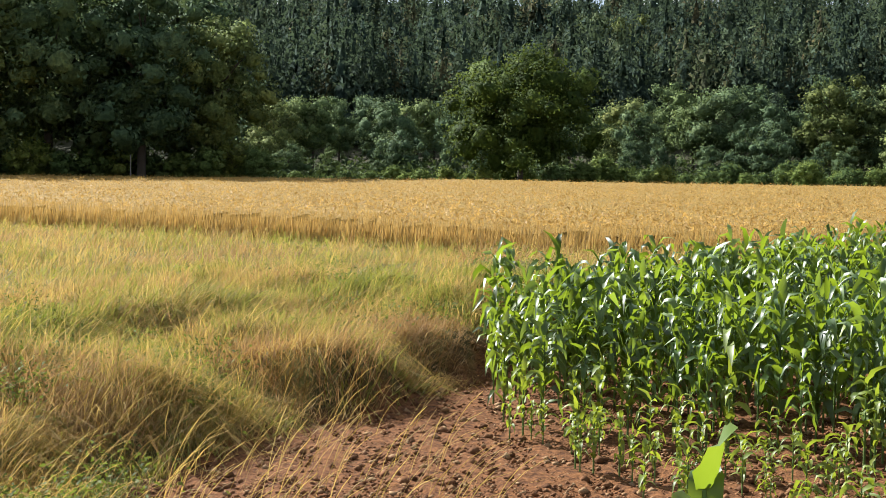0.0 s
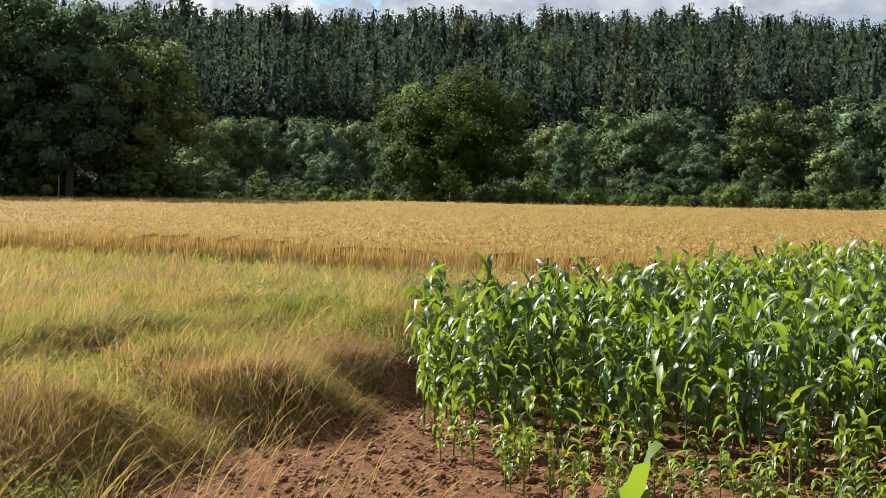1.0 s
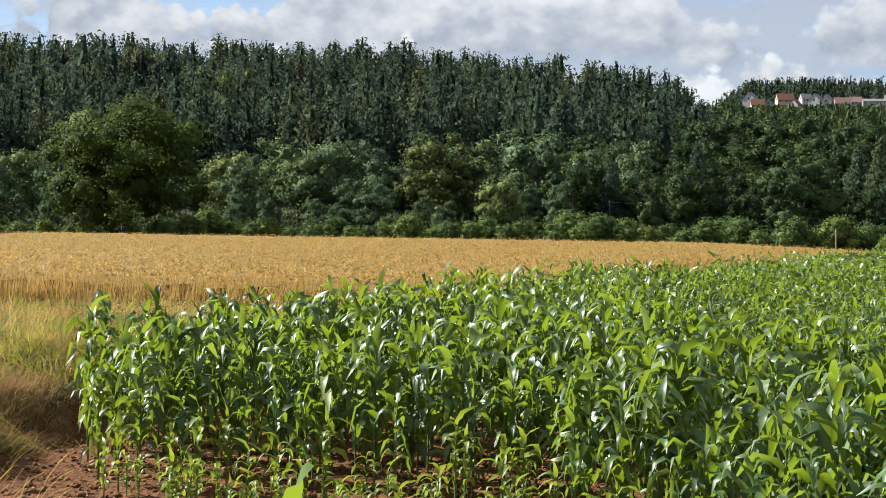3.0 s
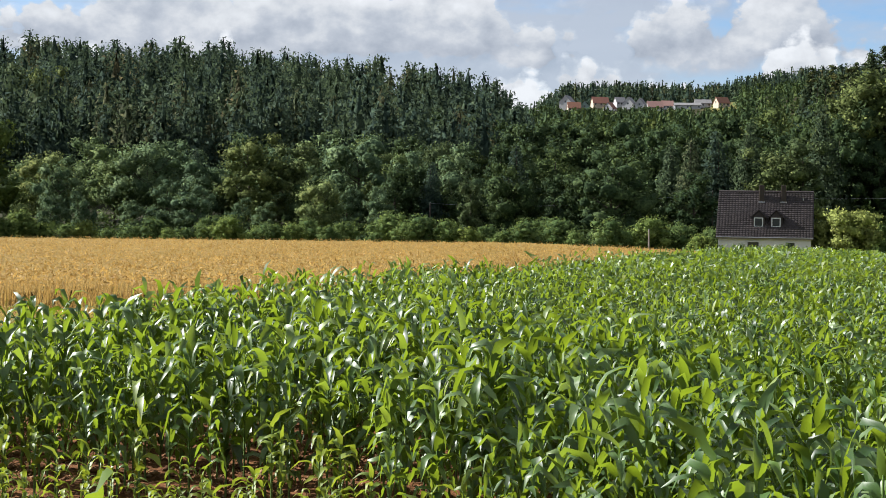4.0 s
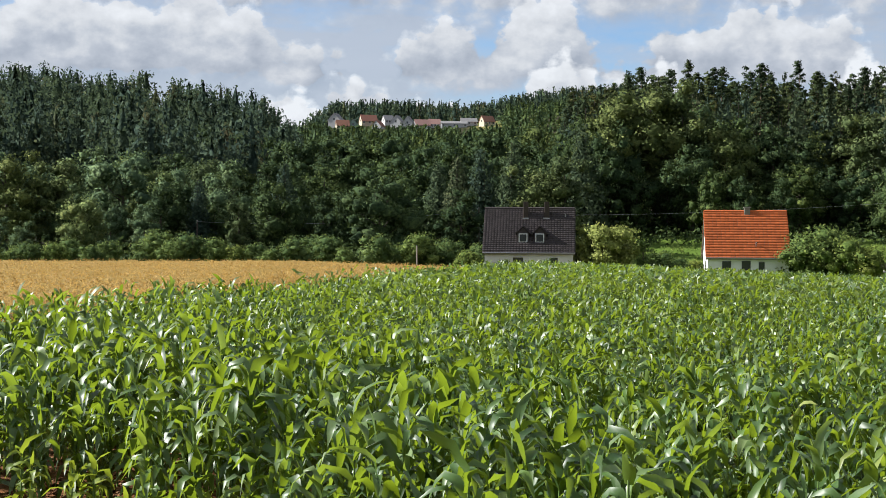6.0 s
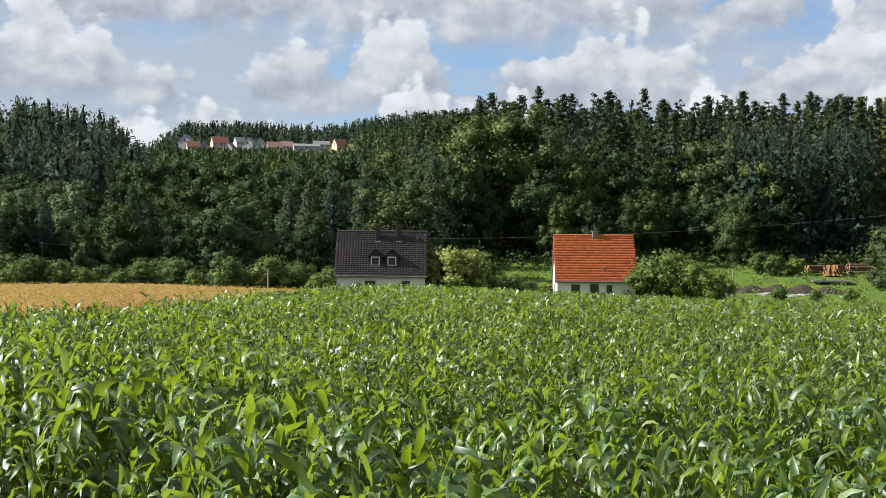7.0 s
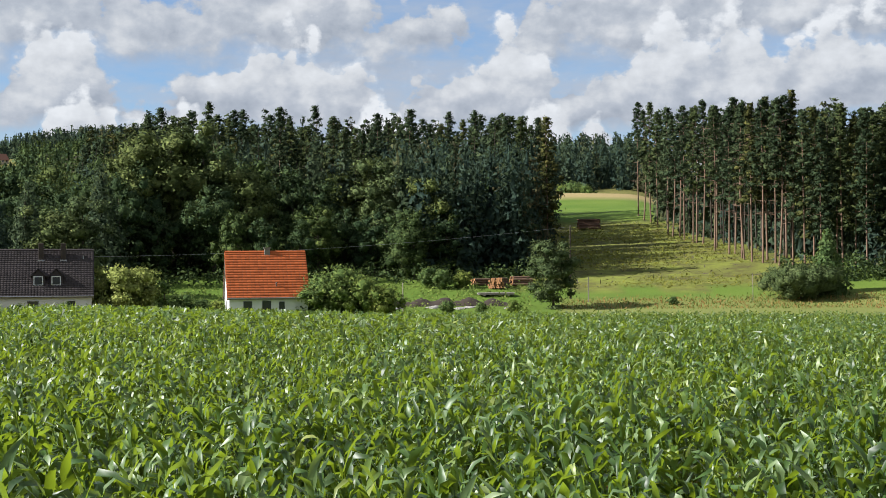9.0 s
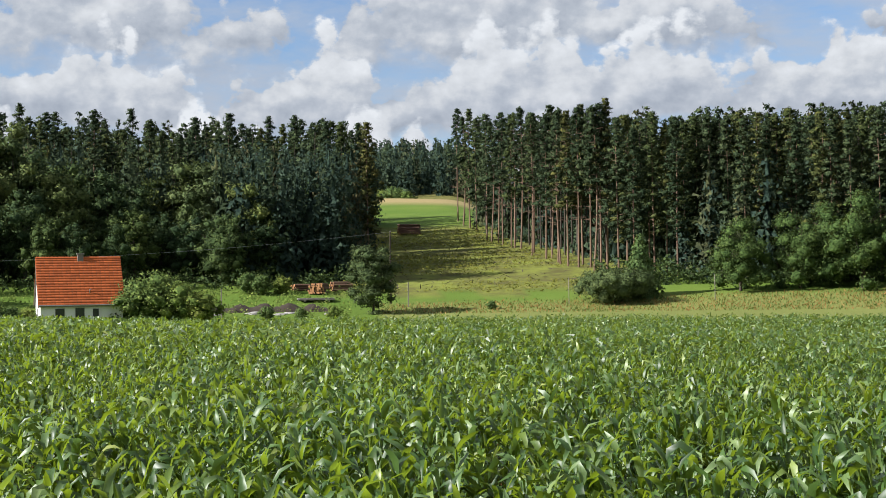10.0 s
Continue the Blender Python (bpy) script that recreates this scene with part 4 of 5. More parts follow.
def blade_field(rng, feet, heights, leaves, segs, folded, spread=1.0, plump=1.0):
    """Leaves of many maize plants as points, faces and the cast of each plant."""
    n = len(feet)
    k = np.tile(np.arange(leaves), n)
    who = np.repeat(np.arange(n), leaves)
    h = heights[who]
    f = (k + 0.6) / leaves
    m = len(k)
    base = h * (0.14 + 0.66 * f ** 0.8)
    top = k >= leaves - 2
    length = h * np.where(top, rng.uniform(0.16, 0.28, m), rng.uniform(0.20, 0.36, m) * (1 - 0.3 * np.abs(f - 0.55))) * spread
    rise = np.radians(np.where(top, rng.uniform(58, 86, m), rng.uniform(40, 74, m)))
    curl = np.radians(np.where(top, np.where(rng.uniform(0, 1, m) < 0.4, rng.uniform(10, 60, m), rng.uniform(80, 150, m)), rng.uniform(85, 160, m)))
    width = rng.uniform(0.058, 0.104, m) * np.where(top, 0.9, 1.0) * (h / 1.4) ** 0.7 * plump
    rib, a, b = leaf_strip(rng, m, length, width, segs, rise, curl, 0.95)
    turn = np.repeat(rng.uniform(0, 2 * np.pi, n), leaves) + k * np.pi + rng.normal(0, 0.65, m)
    c, s = np.cos(turn)[:, None], np.sin(turn)[:, None]

    def set_down(p):
        q = np.stack([p[..., 0] * c - p[..., 1] * s, p[..., 0] * s + p[..., 1] * c, p[..., 2] + base[:, None]], -1)
        return q + feet[who][:, None]

    cols = [set_down(a), set_down(rib), set_down(b)] if folded else [set_down(a), set_down(b)]
    v = np.stack(cols, 2)
    m, rows, cs = v.shape[0], v.shape[1], v.shape[2]
    idx = np.arange(m * rows * cs).reshape(m, rows, cs)
    faces = np.stack([idx[:, :-1, :-1], idx[:, 1:, :-1], idx[:, 1:, 1:], idx[:, :-1, 1:]], -1).reshape(-1, 4)
    cast = np.repeat(np.clip(rng.normal(0.45, 0.22, n), 0.02, 0.97)[who], rows * cs)
    return v.reshape(-1, 3), faces, cast


def maize_feet():
    """Plants along drilled rows."""
    rng = np.random.default_rng(31)
    d = np.array([math.sin(radians(128.0)), math.cos(radians(128.0))])
    e = np.array([d[1], -d[0]])
    a, b = np.meshgrid(np.arange(-90, 150, 0.19), np.arange(-130, 20, 0.72))
    xy = a.ravel()[:, None] * d + b.ravel()[:, None] * e + rng.normal(0, 0.10, (a.size, 2))
    az = np.degrees(np.arctan2(xy[:, 0], xy[:, 1]))
    r = np.hypot(xy[:, 0], xy[:, 1])
    ok = inside(xy[:, 0], xy[:, 1], CORN_RING) & (az < 83) & (r > 4.2)
    xy, r = xy[ok], r[ok]
    return xy, r, rng


def build_maize():
    xy, r, rng = maize_feet()
    swell = 1 + 0.13 * np.sin(xy[:, 0] * 1.9 + 2 + np.sin(xy[:, 1] * 0.7)) * np.sin(xy[:, 1] * 1.6) + 0.05 * np.sin(xy[:, 0] * 0.5) * np.cos(xy[:, 1] * 0.6) + rng.normal(0, 0.13, len(xy))
    # poor stunted plants at the trampled headland corner
    x, y = xy.T
    poor = (1 - smooth01(-0.9, 0.7, y - (13.7 - 0.5 * x))) * (1 - smooth01(3.6, 4.8, x))
    h = 1.42 * np.clip(swell, 0.7, 1.25) * (1 - 0.62 * poor)
    thin = 0.5 * clump_noise(x, y, 0.9, 1.5) > 0.62
    h = h - 0.22 * smooth01(36, 62, r) * (1 - smooth01(33.0, 34.5, np.degrees(np.arctan2(x, y))))
    h = h - 0.16 * smooth01(50, 80, r)
    keep = (rng.uniform(0, 1, len(xy)) > poor * 0.25) & ~(thin & (poor < 0.2) & (rng.uniform(0, 1, len(xy)) < 0.6))
    near = ((r < 8.6) & (r > 5.2) | (poor > 0.35) & (r > 9)) & keep
    mid1 = ~near & (r >= 5.2) & (r < 21) & keep
    mid2 = (r >= 21) & (r < 45)
    far = (r >= 45) & (rng.uniform(0, 1, len(xy)) < 0.72)
    z = land(x, y)
    feet = np.stack([x, y, z], -1)
    for name, pick, leaves, segs, folded, spread, plump in (("maize_rows", mid1, 19, 4, True, 1.0, 1.0), ("maize_middle", mid2, 14, 3, False, 0.9, 0.95)):
        v, f, cast = blade_field(rng, feet[pick], h[pick], leaves, segs, folded, spread, plump)
        tagged(new(name, mesh_np(name, v, f, corn_leaf, folded, cast)), "dense field of green maize plants in rows", "maize field", kind="stuff")
    # the far rows: only the tops of the leaves show
    k = 11
    who = np.repeat(np.flatnonzero(far), k)
    m = len(who)
    c = feet[who] + np.stack([rng.normal(0, 0.13, m), rng.normal(0, 0.13, m), h[who] * rng.uniform(0.5, 1.0, m)], -1)
    nrm = unit(rng.normal(0, 0.9, (m, 3)) + [0, 0, 0.7])
    v = leaf_tris(rng, c, nrm, 0.27, 0.085, 0.5)
    cast = np.repeat(np.clip(rng.normal(0.45, 0.3, len(xy)), 0.02, 0.97)[who], 3)
    tagged(new("maize_far", mesh_np("maize_far", v, tris(m), corn_leaf, False, cast)), "dense field of green maize plants in rows", "maize field", kind="stuff")
    pick = mid1
    n = int(pick.sum())
    a = np.arange(3) * 2.094
    ring = np.stack([np.cos(a), np.sin(a), 0 * a], -1)
    low = feet[pick][:, None] + ring[None] * 0.013
    high = feet[pick][:, None] + ring[None] * 0.006 + np.array([0, 0, 1.0]) * (h[pick] * 0.78)[:, None, None]
    v = np.stack([low, high], 1).reshape(-1, 3)
    k = np.arange(n * 6).reshape(n, 2, 3)
    f = np.stack([k[:, 0], np.roll(k[:, 0], -1, 1), np.roll(k[:, 1], -1, 1), k[:, 1]], -1).reshape(-1, 4)
    tagged(new("maize_stalks", mesh_np("maize_stalks", v, f, corn_stalk, True)), "pale green maize stalks standing in rows", "maize field", kind="stuff")
    return feet[near], h[near], poor[near], rng


def maize_plants(feet, heights, poor, rng):
    """The plants nearest the headland, each with its stalk and leaves."""
    blades = []
    for i in range(14):
        mat = corn_leaf if i < 8 else corn_pale
        v, f, cast = blade_field(np.random.default_rng(270 + i), np.zeros((1, 3)), np.array([1.4]), 12, 6, True)
        per_v, per_f = len(v) // 12, len(f) // 12
        blades.append([mesh_np("leaf", v[j * per_v:(j + 1) * per_v], f[:per_f], mat, True) for j in range(12)])
    stem = mesh_np("stalk", *tube([(0, 0, -0.03), (0.004, 0, 0.5), (0, 0.006, 1.12)], [0.014, 0.011, 0.005], 6), corn_stalk, True)
    kinds = []
    for i, set_of in enumerate(blades):
        ob = thing("maize_plant", "young green maize plant with arching glossy leaves in bare soil" if i < 8 else "small stunted yellow green maize plant in bare soil", "maize plant", group="maize plants at the headland")
        part("stalk", stem, corn_stalk, ob)
        for me in set_of:
            part("leaf", me, me.materials[0], ob)
        kinds.append(ob)
    feet = np.concatenate([[(0.87, 4.52, float(land(0.87, 4.52)))], feet])
    heights, poor = np.append([1.62], heights), np.append([1.0], poor)
    order = np.argsort(np.hypot(feet[:, 0], feet[:, 1]) - 20 * (poor > 0.35))[:330]
    used = [0, 0]
    for i in order:
        s = heights[i] / 1.4
        weak = int(heights[i] < 0.95)
        m = pose(*feet[i], 0, 0, rng.uniform(0, 360)) @ Matrix.Diagonal((s * (1 + 0.35 * weak), s * (1 + 0.35 * weak), s, 1))
        m = m @ pose(0, 0, 0, 0, 0, 75) @ Matrix.Diagonal((1.35, 1.35, 1.0, 1)) if i == 0 else m
        mine = kinds[8:] if weak else kinds[:8]
        n = used[weak]
        used[weak] += 1
        copy_at(mine[n % len(mine)], m) if n >= len(mine) else move_thing(mine[n], m)


maize_plants(*build_maize())


# ---- grain ----
def spears(rng, feet, heights, width, lean, bend, cast, segs=2):
    """Thin upright blades, one strip each, leaning and bending."""
    n = len(feet)
    s = np.linspace(0, 1, segs + 1)[None, :, None]
    a = rng.uniform(0, 2 * np.pi, n)
    side = np.stack([np.cos(a), np.sin(a), 0 * a], -1)[:, None]
    way = lean[:, None] * s + bend[:, None] * s ** 2.2
    up = np.zeros((n, segs + 1, 3))
    up[..., 2] = heights[:, None] * s[..., 0]
    up[..., 2] -= (np.linalg.norm(way, axis=-1) ** 2) / np.maximum(heights[:, None], 0.05) * 0.45
    mid = feet[:, None] + way + up
    w = width[:, None, None] * np.maximum(1 - s ** 1.5, 0.12)
    v = np.stack([mid - side * w, mid + side * w], 2)
    idx = np.arange(n * (segs + 1) * 2).reshape(n, segs + 1, 2)
    f = np.stack([idx[:, :-1, 0], idx[:, :-1, 1], idx[:, 1:, 1], idx[:, 1:, 0]], -1).reshape(-1, 4)
    return v.reshape(-1, 3), f, np.repeat(cast, (segs + 1) * 2)


def build_wheat():
    rng = np.random.default_rng(41)
    # body of the crop: a rough sheet at ear height, with a front face
    gx, gy = np.meshgrid(np.arange(-90, 64, 0.55), np.arange(34, 114, 0.55), indexing="ij")
    ok = inside(gx, gy - 1.3, WHEAT_RING) & inside(gx, gy, WHEAT_RING)
    z = land(gx, gy) + 0.74 * smooth01(-1.5, 3.0, gy - np.interp(gx, [-60, -16, -4.5, 1.6, 8, 15, 30, 62], [56, 49, 42, 36.5, 35, 38, 55, 90])) + 0.05 * np.sin(gx * 0.35) * np.cos(gy * 0.22) + rng.normal(0, 0.035, gx.shape)
    k = np.arange(gx.size).reshape(gx.shape)
    cell = ok[:-1, :-1] & ok[1:, :-1] & ok[1:, 1:] & ok[:-1, 1:]
    f = np.stack([k[:-1, :-1], k[1:, :-1], k[1:, 1:], k[:-1, 1:]], -1)[cell]
    me = mesh_np("wheat_body", np.stack([gx, gy, z], -1).reshape(-1, 3), f, wheat_top, True)
    tagged(new("wheat_body", me), "ripe golden wheat field seen across its ears", "wheat field", kind="stuff")
    x, y = rng.uniform(-60, 63, 32000), 34 + 80 * rng.uniform(0, 1, 32000) ** 1.5
    front = np.interp(rng.uniform(-24, 30, 30000), [-24, 30], [-24, 30])
    x = np.append(x, front)
    y = np.append(y, np.interp(front, [-60, -16, -4.5, 1.6, 8, 15, 30], [56, 49, 42, 36.5, 35, 38, 55]) + 3.2 * rng.uniform(0, 1, len(front)) ** 1.4)
    az = np.degrees(np.arctan2(x, y))
    ok = inside(x, y, WHEAT_RING) & (az > -20) & (az < 36)
    x, y = x[ok], y[ok]
    n = len(x)
    feet = np.stack([x, y, land(x, y)], -1)
    front = y - np.interp(x, [-60, -16, -4.5, 1.6, 8, 15, 30, 62], [56, 49, 42, 36.5, 35, 38, 55, 90])
    h = rng.normal(0.88, 0.06, n) - np.abs(rng.normal(0, 0.26, n)) * (1 - smooth01(0.4, 3.2, front))
    v, f, c = spears(rng, feet, h, rng.uniform(0.006, 0.012, n) * (1 + np.hypot(x, y) / 110), rng.normal(0, 0.05, (n, 3)) * [1, 1, 0], rng.normal(0, 0.06, (n, 3)) * [1, 1, 0] + [0.05, 0, 0], rng.uniform(0.2, 0.8, n), 2)
    tagged(new("wheat_stalks", mesh_np("wheat_stalks", v, f, wheat_straw, False, c)), "ripe golden wheat stalks with drooping ears", "wheat field", kind="stuff")
    # ears over the top of the crop
    r, az = 34 + 80 * rng.uniform(0, 1, 60000) ** 1.3, np.radians(rng.uniform(-19, 36, 60000))
    x, y = r * np.sin(az), r * np.cos(az)
    ok = inside(x, y - 1.0, WHEAT_RING) & inside(x, y, WHEAT_RING)
    x, y = x[ok], y[ok]
    c = np.stack([x, y, land(x, y) + rng.uniform(0.70, 0.93, len(x))], -1)
    v = leaf_tris(rng, c, unit(rng.normal(0, 0.7, c.shape) + [0, -0.5, 0.6]), 0.13, 0.05, 0.2)
    tagged(new("wheat_ears", mesh_np("wheat_ears", v, tris(len(x)), wheat_straw)), "dense ripe golden wheat ears", "wheat field", kind="stuff")


def build_wheat_top():
    m, n = material("wheat_top")
    p = place(n)
    broad, fine = n.noise(p, 0.12, 5.0), n.noise(p, 7.0, 5.0, 0.7)
    col = n.mix(n.ramp(fine, [(0.3, 0.0), (0.7, 1.0)]), (0.140, 0.086, 0.015), (0.325, 0.212, 0.046))
    col = n.mix(n.math("MULTIPLY", broad, 0.3), col, (0.30, 0.205, 0.055))
    finish(n, col, 0.85, bump=fine, strength=1.0, distance=0.12, spec=0.15)
    return m


wheat_top = build_wheat_top()
build_wheat()


# ---- rough grass ----
def build_grass():
    """Tussocks of long grass, each with its own lean and cast."""
    rng = np.random.default_rng(51)
    made = {"green_grass": [], "dry_grass": [], "russet_grass": []}
    for r0, r1, tufts, blades, segs in ((8.5, 22, 3000, 58, 2), (20, 56, 3000, 16, 2)):
        r = np.sqrt(rng.uniform(r0 ** 2, r1 ** 2, tufts * 2)) if r0 < 10 else r0 + (r1 - r0) * rng.uniform(0, 1, tufts * 2) ** 1.2
        az = np.radians(rng.uniform(-20, 17, tufts * 2))
        x, y = r * np.sin(az), r * np.cos(az)
        edge = (x + 2.4) * -0.874 + (y - 10.6) * 0.485
        bare = (edge > 0.3) & (edge < 0.70 + 0.25 * np.sin(y * 2.3)) & (r < 25) & (rng.uniform(0, 1, len(x)) < 0.65)
        ok = ~bare & ~inside(x, y, SOIL_RING) & ~inside(x, y - 0.3, WHEAT_RING) & ~inside(x + 0.3, y - 0.3, CORN_RING)
        x, y, r = x[ok][:tufts], y[ok][:tufts], r[ok][:tufts]
        patch = 0.75 * clump_noise(x, y, 0.45, 1.0) + 0.65 * clump_noise(x, y, 1.5, 4.0) + rng.normal(0, 0.55, len(x))
        tall = np.clip(0.36 + 0.20 * clump_noise(x, y, 1.3, 2.0) + rng.normal(0, 0.12, len(x)), 0.12, 0.8)
        edge = (x + 2.4) * -0.874 + (y - 10.6) * 0.485
        tall = np.where((edge < 0.4) & (r < 25), tall * 0.55, tall * 0.82) + 0.22 * smooth01(24, 33, r)
        way = rng.normal(0, 0.30, (len(x), 2)) + [0.42, -0.15] + 0.35 * np.stack([clump_noise(x, y, 0.9, 7.0), clump_noise(x, y, 0.8, 3.0)], -1)
        for name, pick in (("green_grass", patch <= -0.1), ("dry_grass", (patch > -0.1) & (patch <= 0.75)), ("russet_grass", patch > 0.75)):
            n = int(pick.sum()) * blades
            rep = lambda q: np.repeat(q[pick], blades, 0)
            spread = np.minimum(0.12 + rep(r) * 0.004, 0.3) * rep(rng.uniform(0.6, 1.4, len(x)))
            off = rng.normal(0, 1, (n, 2)) * spread[:, None]
            bx, by = rep(x) + off[:, 0], rep(y) + off[:, 1]
            h = rep(tall) * rng.uniform(0.45, 1.12, n) * (0.85 if name == "green_grass" else 1.1)
            lean = np.concatenate([off / spread[:, None] * 0.14 + rep(way) * 0.40 + rng.normal(0, 0.26, (n, 2)), np.zeros((n, 1))], 1) * h[:, None]
            bend = np.concatenate([rep(way) * 0.75 + off / spread[:, None] * 0.16 + rng.normal(0, 0.42, (n, 2)), np.zeros((n, 1))], 1) * h[:, None]
            width = rng.uniform(0.0013, 0.0042, n) * (1 + rep(r) / 20) * (1.5 if name == "green_grass" else 1.0)
            cast = np.clip(rep(rng.uniform(0.1, 0.9, len(x))) + rng.normal(0, 0.04, n), 0, 0.97)
            v, f, c = spears(rng, np.stack([bx, by, land(bx, by) - 0.02], -1), h, width, lean, bend, cast, segs)
            made[name].append((v, f, c))
    for name, mat, label in (("green_grass", grass_green, "long green meadow grass on the field margin"), ("dry_grass", grass_dry, "long dry straw coloured grass bent by wind"), ("russet_grass", grass_russet, "fine reddish brown seeding grass in matted tufts")):
        v, f = join([(a, b) for a, b, _ in made[name]])
        tagged(new(name, mesh_np(name, v, f, mat, False, np.concatenate([c for _, _, c in made[name]]))), label, "grass", kind="stuff")
    # leafy weeds among the grass
    vs = []
    for i in range(420):
        r, az = (rng.uniform(9, 30) if i < 230 else rng.uniform(8.8, 14)), radians(rng.uniform(-19, 5))
        x, y = r * math.sin(az), r * math.cos(az)
        if inside(np.array(x), np.array(y), SOIL_RING) or clump_noise(x, y, 0.7, 5.0) < -0.2:
            continue
        tall, wide, n = rng.uniform(0.15, 0.42), rng.uniform(0.12, 0.32), 110
        c = np.stack([x + rng.normal(0, wide, n), y + rng.normal(0, wide, n), float(land(x, y)) + tall * rng.uniform(0.1, 1, n)], -1)
        vs.append(leaf_cards(rng, c, unit(rng.normal(0, 0.6, (n, 3)) + [0, 0, 0.8]), 0.055, 0.022, 0.2))
    v = np.concatenate(vs)
    tagged(new("weeds", mesh_np("weeds", v, quads(len(v) // 4), weed_leaf)), "leafy green weeds among the long grass", "weeds", kind="stuff")
    # single tall flowering stems in front of the soil
    n = 620
    r = 9.0 + 13.0 * rng.uniform(0, 1, n) ** 1.4
    az = np.radians(np.maximum(rng.uniform(-19, 2.5, n) - np.minimum(r - 9, 4.5) * 0.8, -21))
    x, y = r * np.sin(az), r * np.cos(az)
    h = rng.uniform(0.4, 0.8, n)
    way = np.stack([rng.normal(0.5, 0.14, n), rng.normal(-0.05, 0.15, n), 0 * x], -1) * h[:, None]
    feet = np.stack([x, y, land(x, y)], -1)
    v, f, c = spears(rng, feet, h, np.full(n, 0.0024), way * 0.5, way * 0.7, rng.uniform(0.3, 0.8, n), 5)
    v = v.reshape(n, 6, 2, 3)
    mid = v.mean(2, keepdims=True)
    v = mid + (v - mid) * np.array([1, 1, 1.1, 1.6, 5.5, 9.0])[None, :, None, None]
    tagged(new("flowering_grass", mesh_np("flowering_grass", v.reshape(-1, 3), f, grass_dry, False, c)), "tall pale flowering grass stems leaning over the soil", "grass", kind="stuff")


build_grass()


# ---- clods and stones on the bare soil ----
def build_clods():
    rng = np.random.default_rng(61)
    n = 22000
    r = 8.5 + 10 * rng.uniform(0, 1, n) ** 1.3
    az = np.radians(rng.uniform(-14, 24, n))
    x, y = r * np.sin(az), r * np.cos(az)
    ok = inside(x, y, SOIL_RING)
    x, y = x[ok], y[ok]
    n = len(x)
    size = np.clip(rng.lognormal(-4.2, 0.55, n), 0.006, 0.055)
    shape = np.array([(1, 0, 0), (0, 1, 0), (-1, 0, 0), (0, -1, 0), (0, 0, 1), (0, 0, -1)], float)
    v = shape[None] * rng.uniform(0.6, 1.35, (n, 6, 1)) * size[:, None, None] * [1, 1, 0.7] + rng.normal(0, 0.12, (n, 6, 3)) * size[:, None, None]
    t = rng.uniform(0, 6.28, n)[:, None]
    v[..., 0], v[..., 1] = v[..., 0] * np.cos(t) - v[..., 1] * np.sin(t), v[..., 0] * np.sin(t) + v[..., 1] * np.cos(t)
    v += np.stack([x, y, land(x, y) + size * 0.25], -1)[:, None]
    tri = np.array([(0, 1, 4), (1, 2, 4), (2, 3, 4), (3, 0, 4), (1, 0, 5), (2, 1, 5), (3, 2, 5), (0, 3, 5)])
    f = (np.arange(n) * 6)[:, None, None] + tri[None]
    tagged(new("clods", mesh_np("clods", v.reshape(-1, 3), f.reshape(-1, 3), open_clod)), "dry reddish clods and small stones on the soil", "soil", kind="stuff")


def clod_material():
    m, n = material("clod")
    who = n.add("ShaderNodeNewGeometry").outputs["Random Per Island"]
    fine = n.noise(place(n), 60.0, 3.0)
    col = n.mix(n.math("MULTIPLY", fine, 0.5), n.ramp(who, [(0.0, (0.07, 0.031, 0.013)), (0.6, (0.20, 0.098, 0.042)), (1.0, (0.33, 0.225, 0.12))]), (0.14, 0.075, 0.042))
    finish(n, col, 0.95, bump=fine, strength=0.5, distance=0.01, spec=0.1)
    return m


open_clod = clod_material()
build_clods()


# ---- houses ----
def box(x0, x1, y0, y1, z0, z1, bevel=0.0):
    bm = bmesh.new()
    bmesh.ops.create_cube(bm, size=1.0, matrix=Matrix.Translation(((x0 + x1) / 2, (y0 + y1) / 2, (z0 + z1) / 2)) @ Matrix.Diagonal((x1 - x0, y1 - y0, z1 - z0, 1)))
    if bevel:
        bmesh.ops.bevel(bm, geom=bm.edges[:], offset=bevel, segments=1, affect="EDGES")
    return bm


def prism(points, x0, x1):
    """A solid with the outline points (y, z), from x0 to x1."""
    bm = bmesh.new()
    a = [bm.verts.new((x0, y, z)) for y, z in points]
    b = [bm.verts.new((x1, y, z)) for y, z in points]
    bm.faces.new(a)
    bm.faces.new(b[::-1])
    for i in range(len(points)):
        j = (i + 1) % len(points)
        bm.faces.new((a[j], a[i], b[i], b[j]))
    bmesh.ops.recalc_face_normals(bm, faces=bm.faces[:])
    return bm


def tile_material(name, color, vary):
    m, n = material(name)
    p = own(n)
    broad, fine = n.noise(p, 0.9, 4.0), n.noise(p, 16.0, 3.0)
    cell = n.add("ShaderNodeNewGeometry").outputs["Random Per Island"]
    k = n.math("ADD", n.math("MULTIPLY", n.math("SUBTRACT", broad, 0.5), vary), n.math("MULTIPLY", n.math("SUBTRACT", cell, 0.5), vary))
    k = n.math("ADD", k, 1.0)
    col = n.mix(1.0, (*color, 1.0), n.add("ShaderNodeCombineColor", i0=k, i1=k, i2=k).outputs[0], "MULTIPLY")
    finish(n, col, 0.75, bump=fine, strength=0.25, distance=0.01)
    return m


